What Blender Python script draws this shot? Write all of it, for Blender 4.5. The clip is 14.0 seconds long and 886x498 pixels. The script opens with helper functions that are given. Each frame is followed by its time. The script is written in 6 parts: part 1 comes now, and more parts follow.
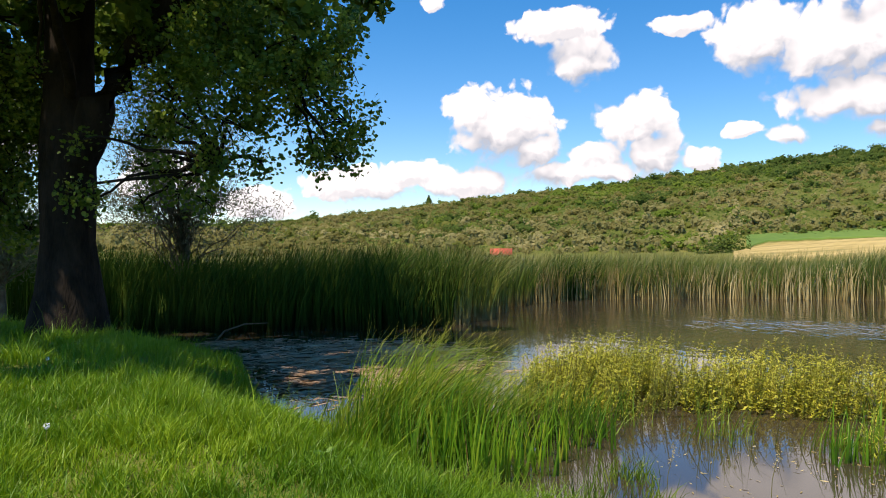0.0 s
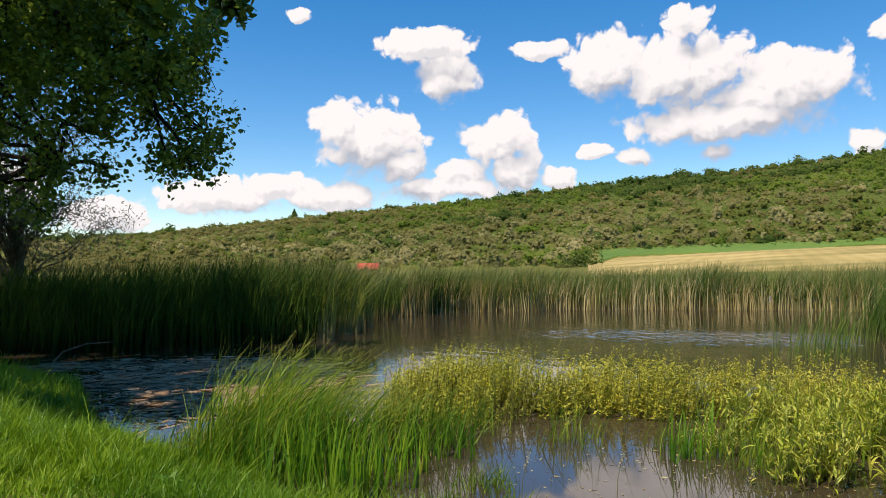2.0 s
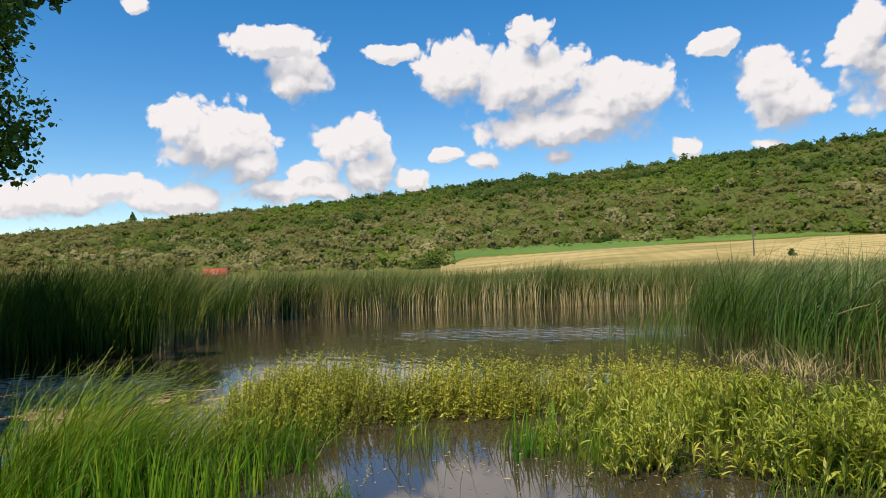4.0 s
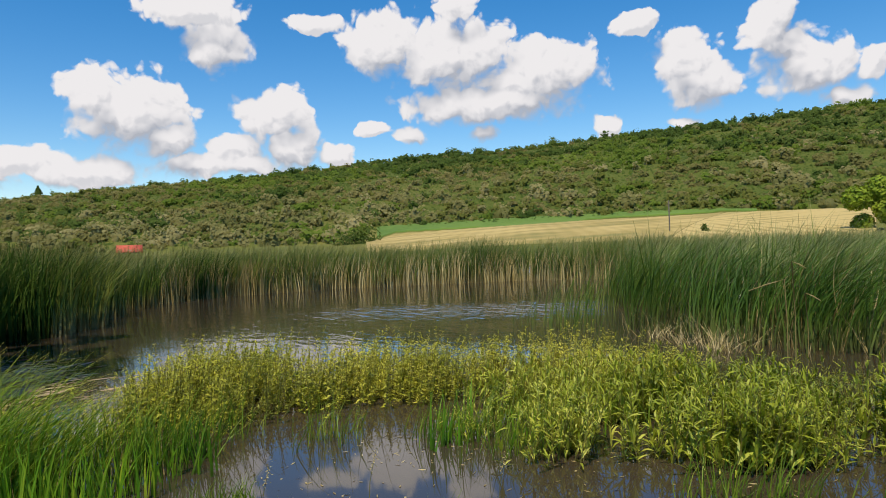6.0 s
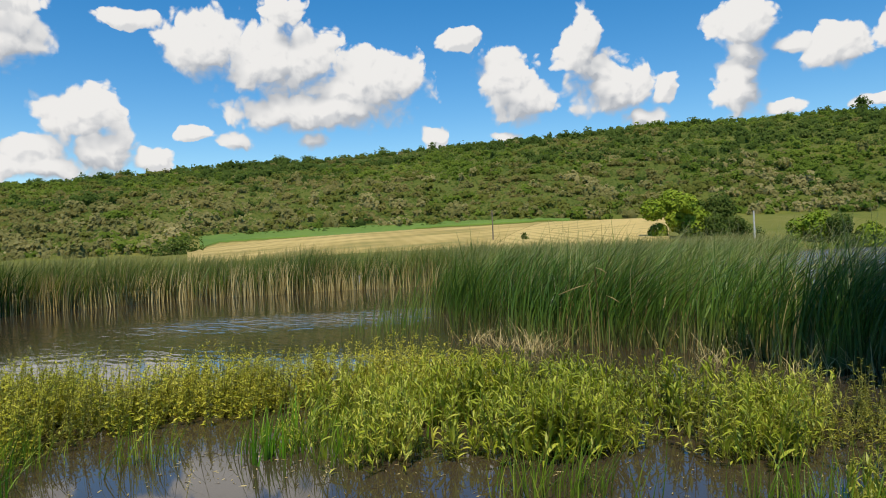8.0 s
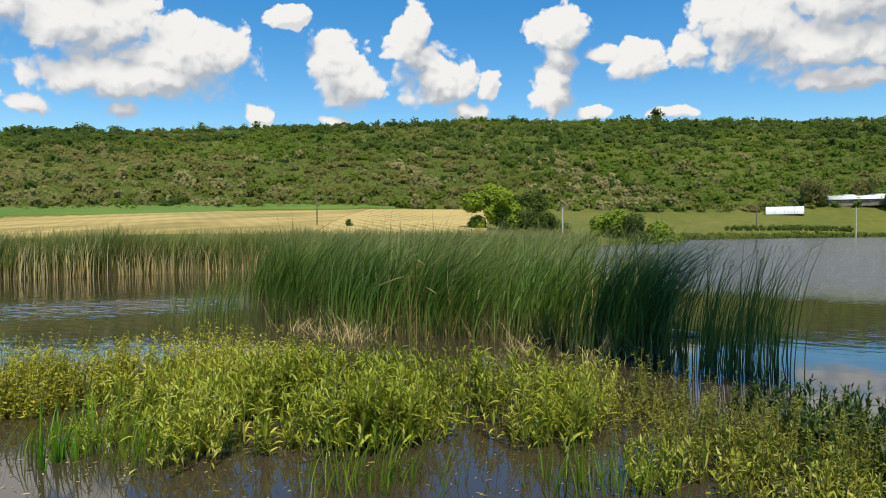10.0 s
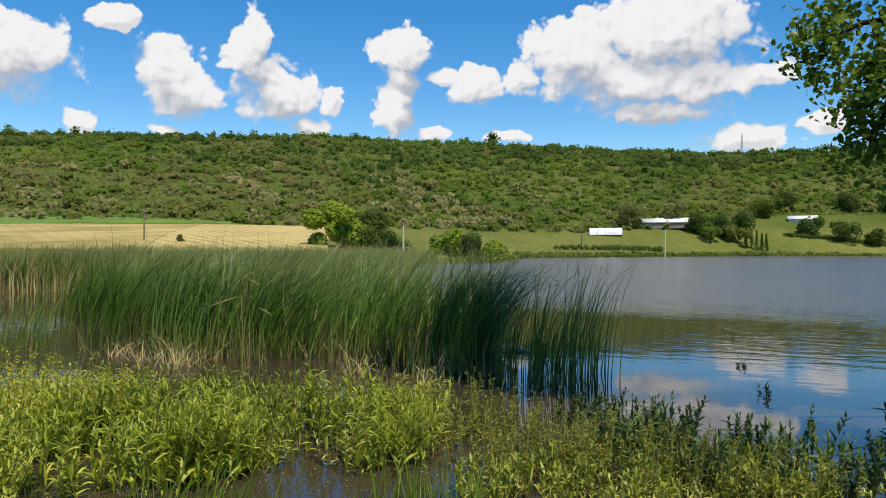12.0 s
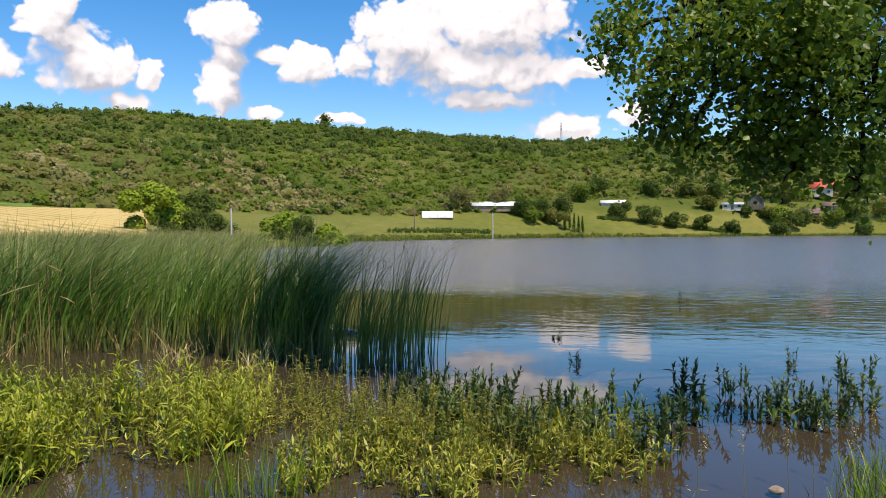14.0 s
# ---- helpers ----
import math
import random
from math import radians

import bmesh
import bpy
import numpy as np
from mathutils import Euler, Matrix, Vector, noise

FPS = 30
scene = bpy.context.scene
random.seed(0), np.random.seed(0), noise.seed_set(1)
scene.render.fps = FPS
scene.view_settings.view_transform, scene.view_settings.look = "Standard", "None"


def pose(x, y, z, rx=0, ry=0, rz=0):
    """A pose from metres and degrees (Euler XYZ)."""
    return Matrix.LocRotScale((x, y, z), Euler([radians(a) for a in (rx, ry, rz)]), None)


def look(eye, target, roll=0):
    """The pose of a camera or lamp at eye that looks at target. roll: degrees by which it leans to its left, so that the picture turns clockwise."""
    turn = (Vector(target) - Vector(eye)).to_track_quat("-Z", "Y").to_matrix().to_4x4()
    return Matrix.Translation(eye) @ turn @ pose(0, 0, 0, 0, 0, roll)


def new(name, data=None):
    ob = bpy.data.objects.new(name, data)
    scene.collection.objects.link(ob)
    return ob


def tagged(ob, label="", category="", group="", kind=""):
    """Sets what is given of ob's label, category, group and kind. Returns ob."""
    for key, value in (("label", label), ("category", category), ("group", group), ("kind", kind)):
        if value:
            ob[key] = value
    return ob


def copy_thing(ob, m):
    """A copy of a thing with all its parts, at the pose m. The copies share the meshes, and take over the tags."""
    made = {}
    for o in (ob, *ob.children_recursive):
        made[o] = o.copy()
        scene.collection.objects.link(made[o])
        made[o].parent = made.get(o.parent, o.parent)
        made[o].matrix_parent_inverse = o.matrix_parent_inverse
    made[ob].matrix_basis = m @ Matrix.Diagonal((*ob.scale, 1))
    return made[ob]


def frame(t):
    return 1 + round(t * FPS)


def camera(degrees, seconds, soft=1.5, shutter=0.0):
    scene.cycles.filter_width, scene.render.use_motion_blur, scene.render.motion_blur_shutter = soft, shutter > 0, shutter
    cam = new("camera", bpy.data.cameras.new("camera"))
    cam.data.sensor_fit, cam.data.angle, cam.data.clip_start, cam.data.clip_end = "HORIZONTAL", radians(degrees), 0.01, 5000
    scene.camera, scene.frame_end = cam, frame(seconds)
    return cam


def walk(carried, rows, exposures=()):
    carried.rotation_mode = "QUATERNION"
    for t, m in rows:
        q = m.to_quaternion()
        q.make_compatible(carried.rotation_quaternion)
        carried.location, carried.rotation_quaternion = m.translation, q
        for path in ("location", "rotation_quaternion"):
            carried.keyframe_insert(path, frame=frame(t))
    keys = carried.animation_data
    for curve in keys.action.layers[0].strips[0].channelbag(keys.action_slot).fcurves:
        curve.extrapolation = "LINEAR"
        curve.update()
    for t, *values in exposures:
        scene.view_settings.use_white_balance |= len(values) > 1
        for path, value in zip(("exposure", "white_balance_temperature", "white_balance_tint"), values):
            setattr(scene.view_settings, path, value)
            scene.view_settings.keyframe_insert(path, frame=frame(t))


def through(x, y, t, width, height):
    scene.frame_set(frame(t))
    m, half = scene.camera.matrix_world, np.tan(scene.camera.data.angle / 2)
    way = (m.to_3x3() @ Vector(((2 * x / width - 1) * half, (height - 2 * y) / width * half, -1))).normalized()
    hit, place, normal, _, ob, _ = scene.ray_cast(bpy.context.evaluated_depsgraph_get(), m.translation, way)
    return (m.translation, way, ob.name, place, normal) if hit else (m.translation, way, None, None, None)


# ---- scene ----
cam = camera(64.79, 14.0, soft=1.0)
PATH = [
    (0, pose(0.000, -0.000, 2.000, 90.97, 0.16, -0.00)),
    (0.5, pose(0.018, 0.020, 1.993, 91.14, 0.08, -3.41)),
    (1, pose(0.042, 0.064, 1.981, 91.50, 0.15, -6.17)),
    (1.5, pose(0.049, 0.050, 1.974, 91.97, 0.28, -8.37)),
    (2, pose(0.073, 0.051, 1.966, 92.12, 0.37, -10.86)),
    (2.5, pose(0.113, 0.072, 1.954, 92.22, 0.76, -14.00)),
    (3, pose(0.138, 0.082, 1.941, 92.25, 1.08, -17.40)),
    (5.5, pose(0.565, 0.594, 2.048, 90.91, 2.07, -27.26)),
    (6, pose(0.581, 0.582, 2.036, 89.89, 1.94, -28.75)),
    (6.5, pose(0.588, 0.575, 2.034, 90.01, 2.46, -32.46)),
    (7, pose(0.584, 0.528, 2.031, 90.36, 2.66, -35.74)),
    (9.5, pose(0.588, 0.404, 2.080, 88.84, 1.08, -53.59)),
    (10, pose(0.571, 0.387, 2.110, 88.62, 0.42, -56.91)),
    (10.5, pose(0.611, 0.389, 2.136, 88.68, -0.31, -59.78)),
    (11, pose(0.612, 0.355, 2.150, 89.58, -0.53, -63.08)),
    (11.5, pose(0.621, 0.347, 2.158, 90.00, -0.48, -66.43)),
    (12, pose(0.628, 0.341, 2.158, 89.99, -0.08, -69.84)),
    (12.5, pose(0.646, 0.320, 2.146, 89.77, 0.70, -72.52)),
    (13, pose(0.708, 0.304, 2.129, 89.40, 0.32, -76.28)),
    (13.5, pose(0.689, 0.285, 2.131, 89.17, 0.06, -80.29)),
    (14, pose(0.683, 0.238, 2.111, 88.60, 0.28, -83.38)),
]
walk(cam, PATH, [(0.0, 0.34, 7000, 18), (1.2, 0.24, 7000, 17), (2.5, 0.1, 6950, 16), (4.5, 0.0, 6800, 14), (6.0, -0.06, 6700, 13), (7.2, -0.1, 6750, 11), (9.0, 0.02, 6850, 9), (11.0, 0.02, 6700, 9.5), (12.5, 0.02, 6650, 13), (14.0, 0.26, 7000, 19)])

# ---- sky and sun ----
SUN_AZ, SUN_EL = 226.0, 62.0          # degrees from +y towards +x, and above the horizon
scene.view_settings.exposure = 0.0
sun_dir = Vector((math.sin(radians(SUN_AZ)) * math.cos(radians(SUN_EL)), math.cos(radians(SUN_AZ)) * math.cos(radians(SUN_EL)), math.sin(radians(SUN_EL))))
sun = new("sun", bpy.data.lights.new("sun", "SUN"))
sun.data.energy, sun.data.angle, sun.data.color = 4.6, radians(0.6), (1.0, 0.93, 0.79)
sun.matrix_world = look(sun_dir * 100, (0, 0, 0))

world = bpy.data.worlds.new("sky")
scene.world = world
world.use_nodes = True
WN, WL = world.node_tree.nodes, world.node_tree.links
WN.clear()

# Cumulus: each puff is (azimuth, elevation, half width, half height) in degrees.
CLOUDS = []
def cloud(*puffs):
    CLOUDS.extend(puffs)
cloud((5.0, 10.9, 4.4, 3.2), (2.5, 12.0, 2.3, 2.3), (7.5, 9.0, 2.5, 1.6), (2.3, 6.5, 4.3, 1.4))
cloud((15.6, 10.8, 3.0, 2.3), (16.8, 8.3, 2.5, 2.3), (13.4, 7.2, 2.0, 1.2))
cloud((9.8, 18.5, 4.2, 1.5), (11.3, 15.9, 2.6, 2.6), (-0.8, 20.4, 1.2, 0.6))
cloud((24.2, 16.3, 3.7, 2.6), (30.1, 15.1, 5.4, 3.4), (37.5, 13.7, 4.9, 2.7), (32.8, 11.5, 8.0, 1.7), (30.3, 19.1, 2.1, 1.2), (18.9, 17.9, 2.0, 0.7), (32.2, 9.3, 1.7, 0.8), (34.6, 13.4, 3.2, 2.2))
cloud((26.2, 9.2, 1.6, 0.9), (23.5, 9.7, 1.6, 0.5))
cloud((48.3, 13.8, 2.9, 2.4), (49.5, 11.6, 3.1, 1.9), (44.6, 16.8, 2.0, 0.8), (42.3, 9.2, 1.3, 0.8))
cloud((54.4, 15.1, 1.8, 3.2), (56.8, 12.0, 3.5, 2.3), (60.9, 11.8, 1.0, 1.4), (59.0, 9.7, 1.8, 0.8), (55.5, 13.5, 2.4, 1.9))
cloud((66.5, 15.6, 2.6, 2.1), (66.0, 11.3, 1.8, 2.3), (72.5, 13.2, 2.6, 1.7), (66.7, 13.6, 1.8, 1.4), (69.6, 13.7, 1.3, 0.9))
cloud((80.8, 15.4, 4.6, 3.4), (87.9, 16.4, 6.5, 3.7), (86.1, 12.9, 9.6, 2.4), (94.9, 12.8, 2.1, 0.9), (87.0, 10.6, 4.7, 1.0))
cloud((93.3, 8.4, 3.7, 1.3), (98.4, 9.4, 1.6, 0.9), (76.2, 13.7, 2.0, 0.9), (48.1, 9.0, 1.4, 0.5), (68.8, 9.5, 1.6, 0.6), (75.2, 9.0, 1.9, 0.6))
cloud((9.5, 6.9, 3.2, 1.0), (12.2, 8.4, 2.2, 1.4), (20.5, 7.9, 1.6, 0.9), (-3.0, 7.0, 3.4, 1.2))
cloud((-7.1, 6.1, 5.1, 1.6), (1.7, 6.4, 4.4, 1.1), (-15.1, 4.6, 3.6, 1.3), (-22.0, 6.2, 3.2, 2.2))
cloud((-33.0, 9.0, 5.0, 3.0), (26.0, 28.0, 7.0, 4.0), (52.0, 27.0, 6.0, 3.6), (74.0, 29.0, 8.0, 4.5), (2.0, 30.0, 6.0, 3.5))


def wnode(tree, kind, **inputs):
    n = tree.nodes.new(kind)
    for k, v in inputs.items():
        n.inputs[int(k[1:])].default_value = v
    return n


def cloud_group(fine):
    """Height of the cloud field at a place given as (azimuth, elevation, 0) in degrees: above 0 inside a cloud."""
    g = bpy.data.node_groups.new("cloud_field", "ShaderNodeTree")
    g.interface.new_socket("place", in_out="INPUT", socket_type="NodeSocketVector")
    g.interface.new_socket("value", in_out="OUTPUT", socket_type="NodeSocketFloat")
    gi, go = g.nodes.new("NodeGroupInput"), g.nodes.new("NodeGroupOutput")
    def warp(src, scale, amount, detail):
        n = wnode(g, "ShaderNodeTexNoise")
        n.inputs["Scale"].default_value, n.inputs["Detail"].default_value = scale, detail
        g.links.new(src, n.inputs["Vector"])
        s = g.nodes.new("ShaderNodeVectorMath"); s.operation = "SUBTRACT"; s.inputs[1].default_value = (0.5, 0.5, 0.5)
        m = g.nodes.new("ShaderNodeVectorMath"); m.operation = "MULTIPLY"; m.inputs[1].default_value = (amount, amount * 0.8, 0)
        a = g.nodes.new("ShaderNodeVectorMath"); a.operation = "ADD"
        g.links.new(n.outputs["Color"], s.inputs[0]); g.links.new(s.outputs[0], m.inputs[0])
        g.links.new(m.outputs[0], a.inputs[0]); g.links.new(src, a.inputs[1])
        return a.outputs[0]
    p = warp(gi.outputs[0], 0.30, 2.0, 2.0)
    p = warp(p, 0.9, 0.8, 3.0 if fine else 1.5)
    best = None
    for az, el, w, h in CLOUDS:
        s = g.nodes.new("ShaderNodeVectorMath"); s.operation = "MULTIPLY_ADD"
        s.inputs[1].default_value, s.inputs[2].default_value = (1 / w, 1 / h, 0), (-az / w, -el / h, 0)
        d = g.nodes.new("ShaderNodeVectorMath"); d.operation = "LENGTH"
        g.links.new(p, s.inputs[0]); g.links.new(s.outputs[0], d.inputs[0])
        if best is None:
            best = d.outputs["Value"]
        else:
            m = g.nodes.new("ShaderNodeMath"); m.operation = "SMOOTH_MIN"; m.inputs[2].default_value = 0.15
            g.links.new(best, m.inputs[0]); g.links.new(d.outputs["Value"], m.inputs[1])
            best = m.outputs[0]
    inv = g.nodes.new("ShaderNodeMath"); inv.operation = "SUBTRACT"; inv.inputs[0].default_value = 1.0
    g.links.new(best, inv.inputs[1])
    # billows: rounded heads of three sizes on the edges
    total = inv.outputs[0]
    for scale, amount, mean in ((0.42, 0.20, 0.40), (0.95, 0.15, 0.40), (2.3, 0.07, 0.40))[:3 if fine else 1]:
        cell = g.nodes.new("ShaderNodeTexVoronoi"); cell.voronoi_dimensions = "2D"
        cell.inputs["Scale"].default_value = scale
        g.links.new(p, cell.inputs["Vector"])
        k = g.nodes.new("ShaderNodeMath"); k.operation = "MULTIPLY_ADD"; k.inputs[1].default_value, k.inputs[2].default_value = -2 * amount, 2 * amount * mean
        a = g.nodes.new("ShaderNodeMath"); a.operation = "ADD"
        g.links.new(cell.outputs["Distance"], k.inputs[0]); g.links.new(k.outputs[0], a.inputs[0]); g.links.new(total, a.inputs[1])
        total = a.outputs[0]
    haze = g.nodes.new("ShaderNodeTexNoise")
    haze.inputs["Scale"].default_value, haze.inputs["Detail"].default_value = 0.9, 4.0 if fine else 1.0
    g.links.new(gi.outputs[0], haze.inputs["Vector"])
    add = g.nodes.new("ShaderNodeMath"); add.operation = "MULTIPLY_ADD"; add.inputs[1].default_value = 0.42
    off = g.nodes.new("ShaderNodeMath"); off.operation = "SUBTRACT"; off.inputs[1].default_value = 0.16
    g.links.new(haze.outputs[0], add.inputs[0]); g.links.new(total, add.inputs[2])
    g.links.new(add.outputs[0], off.inputs[0]); g.links.new(off.outputs[0], go.inputs[0])
    return g


def build_world():
    tc = WN.new("ShaderNodeTexCoord")
    sep = WN.new("ShaderNodeSeparateXYZ")
    WL.new(tc.outputs["Generated"], sep.inputs[0])
    az = WN.new("ShaderNodeMath"); az.operation = "ARCTAN2"
    WL.new(sep.outputs["X"], az.inputs[0]); WL.new(sep.outputs["Y"], az.inputs[1])
    el = WN.new("ShaderNodeMath"); el.operation = "ARCSINE"
    WL.new(sep.outputs["Z"], el.inputs[0])
    comb = WN.new("ShaderNodeCombineXYZ")
    WL.new(az.outputs[0], comb.inputs[0]); WL.new(el.outputs[0], comb.inputs[1])
    deg = WN.new("ShaderNodeVectorMath"); deg.operation = "SCALE"; deg.inputs["Scale"].default_value = 57.29578
    WL.new(comb.outputs[0], deg.inputs[0])
    group, soft_group = cloud_group(True), cloud_group(False)
    here = WN.new("ShaderNodeGroup"); here.node_tree = group
    WL.new(deg.outputs[0], here.inputs[0])
    up = WN.new("ShaderNodeVectorMath"); up.operation = "ADD"; up.inputs[1].default_value = (-0.6, 2.3, 0)
    WL.new(deg.outputs[0], up.inputs[0])
    above = WN.new("ShaderNodeGroup"); above.node_tree = soft_group
    level = WN.new("ShaderNodeGroup"); level.node_tree = soft_group
    WL.new(deg.outputs[0], level.inputs[0])
    WL.new(up.outputs[0], above.inputs[0])
    shade = WN.new("ShaderNodeMapRange"); shade.interpolation_type = "SMOOTHSTEP"
    shade.inputs[1].default_value, shade.inputs[2].default_value, shade.inputs[4].default_value = -0.45, 0.55, 0.95
    diff = WN.new("ShaderNodeMath"); diff.operation = "SUBTRACT"
    WL.new(above.outputs[0], diff.inputs[0]); WL.new(level.outputs[0], diff.inputs[1])
    WL.new(diff.outputs[0], shade.inputs[0])
    # relief of the heads, lit from above
    near_up = WN.new("ShaderNodeVectorMath"); near_up.operation = "ADD"; near_up.inputs[1].default_value = (-0.25, 0.5, 0)
    WL.new(deg.outputs[0], near_up.inputs[0])
    beside = WN.new("ShaderNodeGroup"); beside.node_tree = group
    WL.new(near_up.outputs[0], beside.inputs[0])
    rise = WN.new("ShaderNodeMath"); rise.operation = "SUBTRACT"
    WL.new(beside.outputs[0], rise.inputs[0]); WL.new(here.outputs[0], rise.inputs[1])
    relief = WN.new("ShaderNodeMapRange"); relief.interpolation_type = "SMOOTHSTEP"
    for i, v in ((1, -0.05), (2, 0.4), (3, 0.0), (4, 0.45)):
        relief.inputs[i].default_value = v
    WL.new(rise.outputs[0], relief.inputs[0])
    dim = WN.new("ShaderNodeMath"); dim.operation = "ADD"; dim.use_clamp = True
    WL.new(shade.outputs[0], dim.inputs[0]); WL.new(relief.outputs[0], dim.inputs[1])
    # crisp heads, frayed bases
    edge = WN.new("ShaderNodeMath"); edge.operation = "MULTIPLY_ADD"; edge.inputs[1].default_value, edge.inputs[2].default_value = 0.5, 0.16
    WL.new(shade.outputs[0], edge.inputs[0])
    cover = WN.new("ShaderNodeMapRange"); cover.interpolation_type = "SMOOTHSTEP"
    cover.inputs[1].default_value = -0.03
    WL.new(here.outputs[0], cover.inputs[0]); WL.new(edge.outputs[0], cover.inputs[2])
    sky = WN.new("ShaderNodeTexSky")
    sky.sky_type, sky.sun_disc = "NISHITA", False
    sky.sun_elevation, sky.sun_rotation = radians(SUN_EL), radians(SUN_AZ)
    sky.air_density, sky.dust_density, sky.ozone_density = 1.0, 0.1, 2.0
    body = WN.new("ShaderNodeMix"); body.data_type = "RGBA"
    body.inputs[6].default_value, body.inputs[7].default_value = (9.6, 9.7, 9.9, 1), (4.9, 5.35, 6.1, 1)
    WL.new(dim.outputs[0], body.inputs[0])
    mix = WN.new("ShaderNodeMix"); mix.data_type = "RGBA"
    hue = WN.new("ShaderNodeHueSaturation"); hue.inputs["Hue"].default_value, hue.inputs["Saturation"].default_value, hue.inputs["Value"].default_value = 0.500, 1.45, 1.7
    WL.new(sky.outputs[0], hue.inputs["Color"])
    WL.new(cover.outputs[0], mix.inputs[0]); WL.new(hue.outputs[0], mix.inputs[6]); WL.new(body.outputs[2], mix.inputs[7])
    bg = WN.new("ShaderNodeBackground"); bg.inputs["Strength"].default_value = 0.09
    out = WN.new("ShaderNodeOutputWorld")
    WL.new(mix.outputs[2], bg.inputs["Color"]); WL.new(bg.outputs[0], out.inputs["Surface"])


build_world()

# ---- materials ----
def shader(name):
    m = bpy.data.materials.new(name)
    m.use_nodes = True
    n = m.node_tree.nodes
    return m, n, m.node_tree.links, n["Principled BSDF"]


def ramp(n, stops):
    r = n.new("ShaderNodeValToRGB")
    e = r.color_ramp.elements
    while len(e) < len(stops):
        e.new(0.5)
    for x, (p, c) in zip(e, stops):
        x.position, x.color = p, (*c, 1)
    return r


def surface(name, dark, light, scale=6.0, rough=0.85, bump=0.3, fine=60.0, metal=0.0, stretch=(1, 1, 1)):
    """A plain weathered surface: two scales of noise in colour and relief."""
    m, n, l, b = shader(name)
    tc = n.new("ShaderNodeTexCoord"); mp = n.new("ShaderNodeMapping"); mp.inputs["Scale"].default_value = stretch
    l.new(tc.outputs["Object"], mp.inputs[0])
    a, c = n.new("ShaderNodeTexNoise"), n.new("ShaderNodeTexNoise")
    for t, s, d in ((a, scale, 6), (c, fine, 4)):
        t.inputs["Scale"].default_value, t.inputs["Detail"].default_value = s, d
        l.new(mp.outputs[0], t.inputs["Vector"])
    mx = n.new("ShaderNodeMath"); mx.operation = "MULTIPLY_ADD"; mx.inputs[1].default_value = 0.45
    l.new(c.outputs[0], mx.inputs[0]); l.new(a.outputs[0], mx.inputs[2])
    r = ramp(n, [(0.45, dark), (0.95, light)])
    l.new(mx.outputs[0], r.inputs[0]); l.new(r.outputs[0], b.inputs["Base Color"])
    bp = n.new("ShaderNodeBump"); bp.inputs["Strength"].default_value = bump; bp.inputs["Distance"].default_value = 0.05
    l.new(mx.outputs[0], bp.inputs["Height"]); l.new(bp.outputs[0], b.inputs["Normal"])
    b.inputs["Roughness"].default_value, b.inputs["Metallic"].default_value = rough, metal
    return m


def foliage(name, colours, tip=None, root=None, gloss=0.5, through=0.3, patch=0.15, spec=0.4):
    """Leaves or blades: colour by leaf, by patch of the ground, and along the blade (v of the UV map)."""
    m, n, l, b = shader(name)
    geo = n.new("ShaderNodeNewGeometry"); uv = n.new("ShaderNodeUVMap"); uv.uv_map = "blade"
    sep = n.new("ShaderNodeSeparateXYZ"); l.new(uv.outputs[0], sep.inputs[0])
    nz = n.new("ShaderNodeTexNoise"); nz.inputs["Scale"].default_value = patch; nz.inputs["Detail"].default_value = 3
    l.new(geo.outputs["Position"], nz.inputs["Vector"])
    mx = n.new("ShaderNodeMath"); mx.operation = "MULTIPLY_ADD"; mx.inputs[1].default_value = 0.55
    l.new(sep.outputs["X"], mx.inputs[0])
    sc = n.new("ShaderNodeMath"); sc.operation = "MULTIPLY_ADD"; sc.inputs[1].default_value, sc.inputs[2].default_value = 1.6, -0.58
    l.new(nz.outputs[0], sc.inputs[0]); l.new(sc.outputs[0], mx.inputs[2])
    r = ramp(n, [(i / max(1, len(colours) - 1), c) for i, c in enumerate(colours)])
    l.new(mx.outputs[0], r.inputs[0])
    col = r.outputs[0]
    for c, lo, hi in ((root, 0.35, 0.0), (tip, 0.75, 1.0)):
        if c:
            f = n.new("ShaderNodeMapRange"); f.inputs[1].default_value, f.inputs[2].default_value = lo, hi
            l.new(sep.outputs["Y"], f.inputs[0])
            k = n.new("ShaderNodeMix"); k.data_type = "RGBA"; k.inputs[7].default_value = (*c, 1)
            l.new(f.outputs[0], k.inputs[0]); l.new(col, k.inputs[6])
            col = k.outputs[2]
    l.new(col, b.inputs["Base Color"])
    b.inputs["Roughness"].default_value, b.inputs["Specular IOR Level"].default_value = gloss, spec
    tr = n.new("ShaderNodeBsdfTranslucent"); l.new(col, tr.inputs["Color"])
    ms = n.new("ShaderNodeMixShader"); ms.inputs[0].default_value = through
    l.new(b.outputs[0], ms.inputs[1]); l.new(tr.outputs[0], ms.inputs[2])
    l.new(ms.outputs[0], n["Material Output"].inputs["Surface"])
    return m


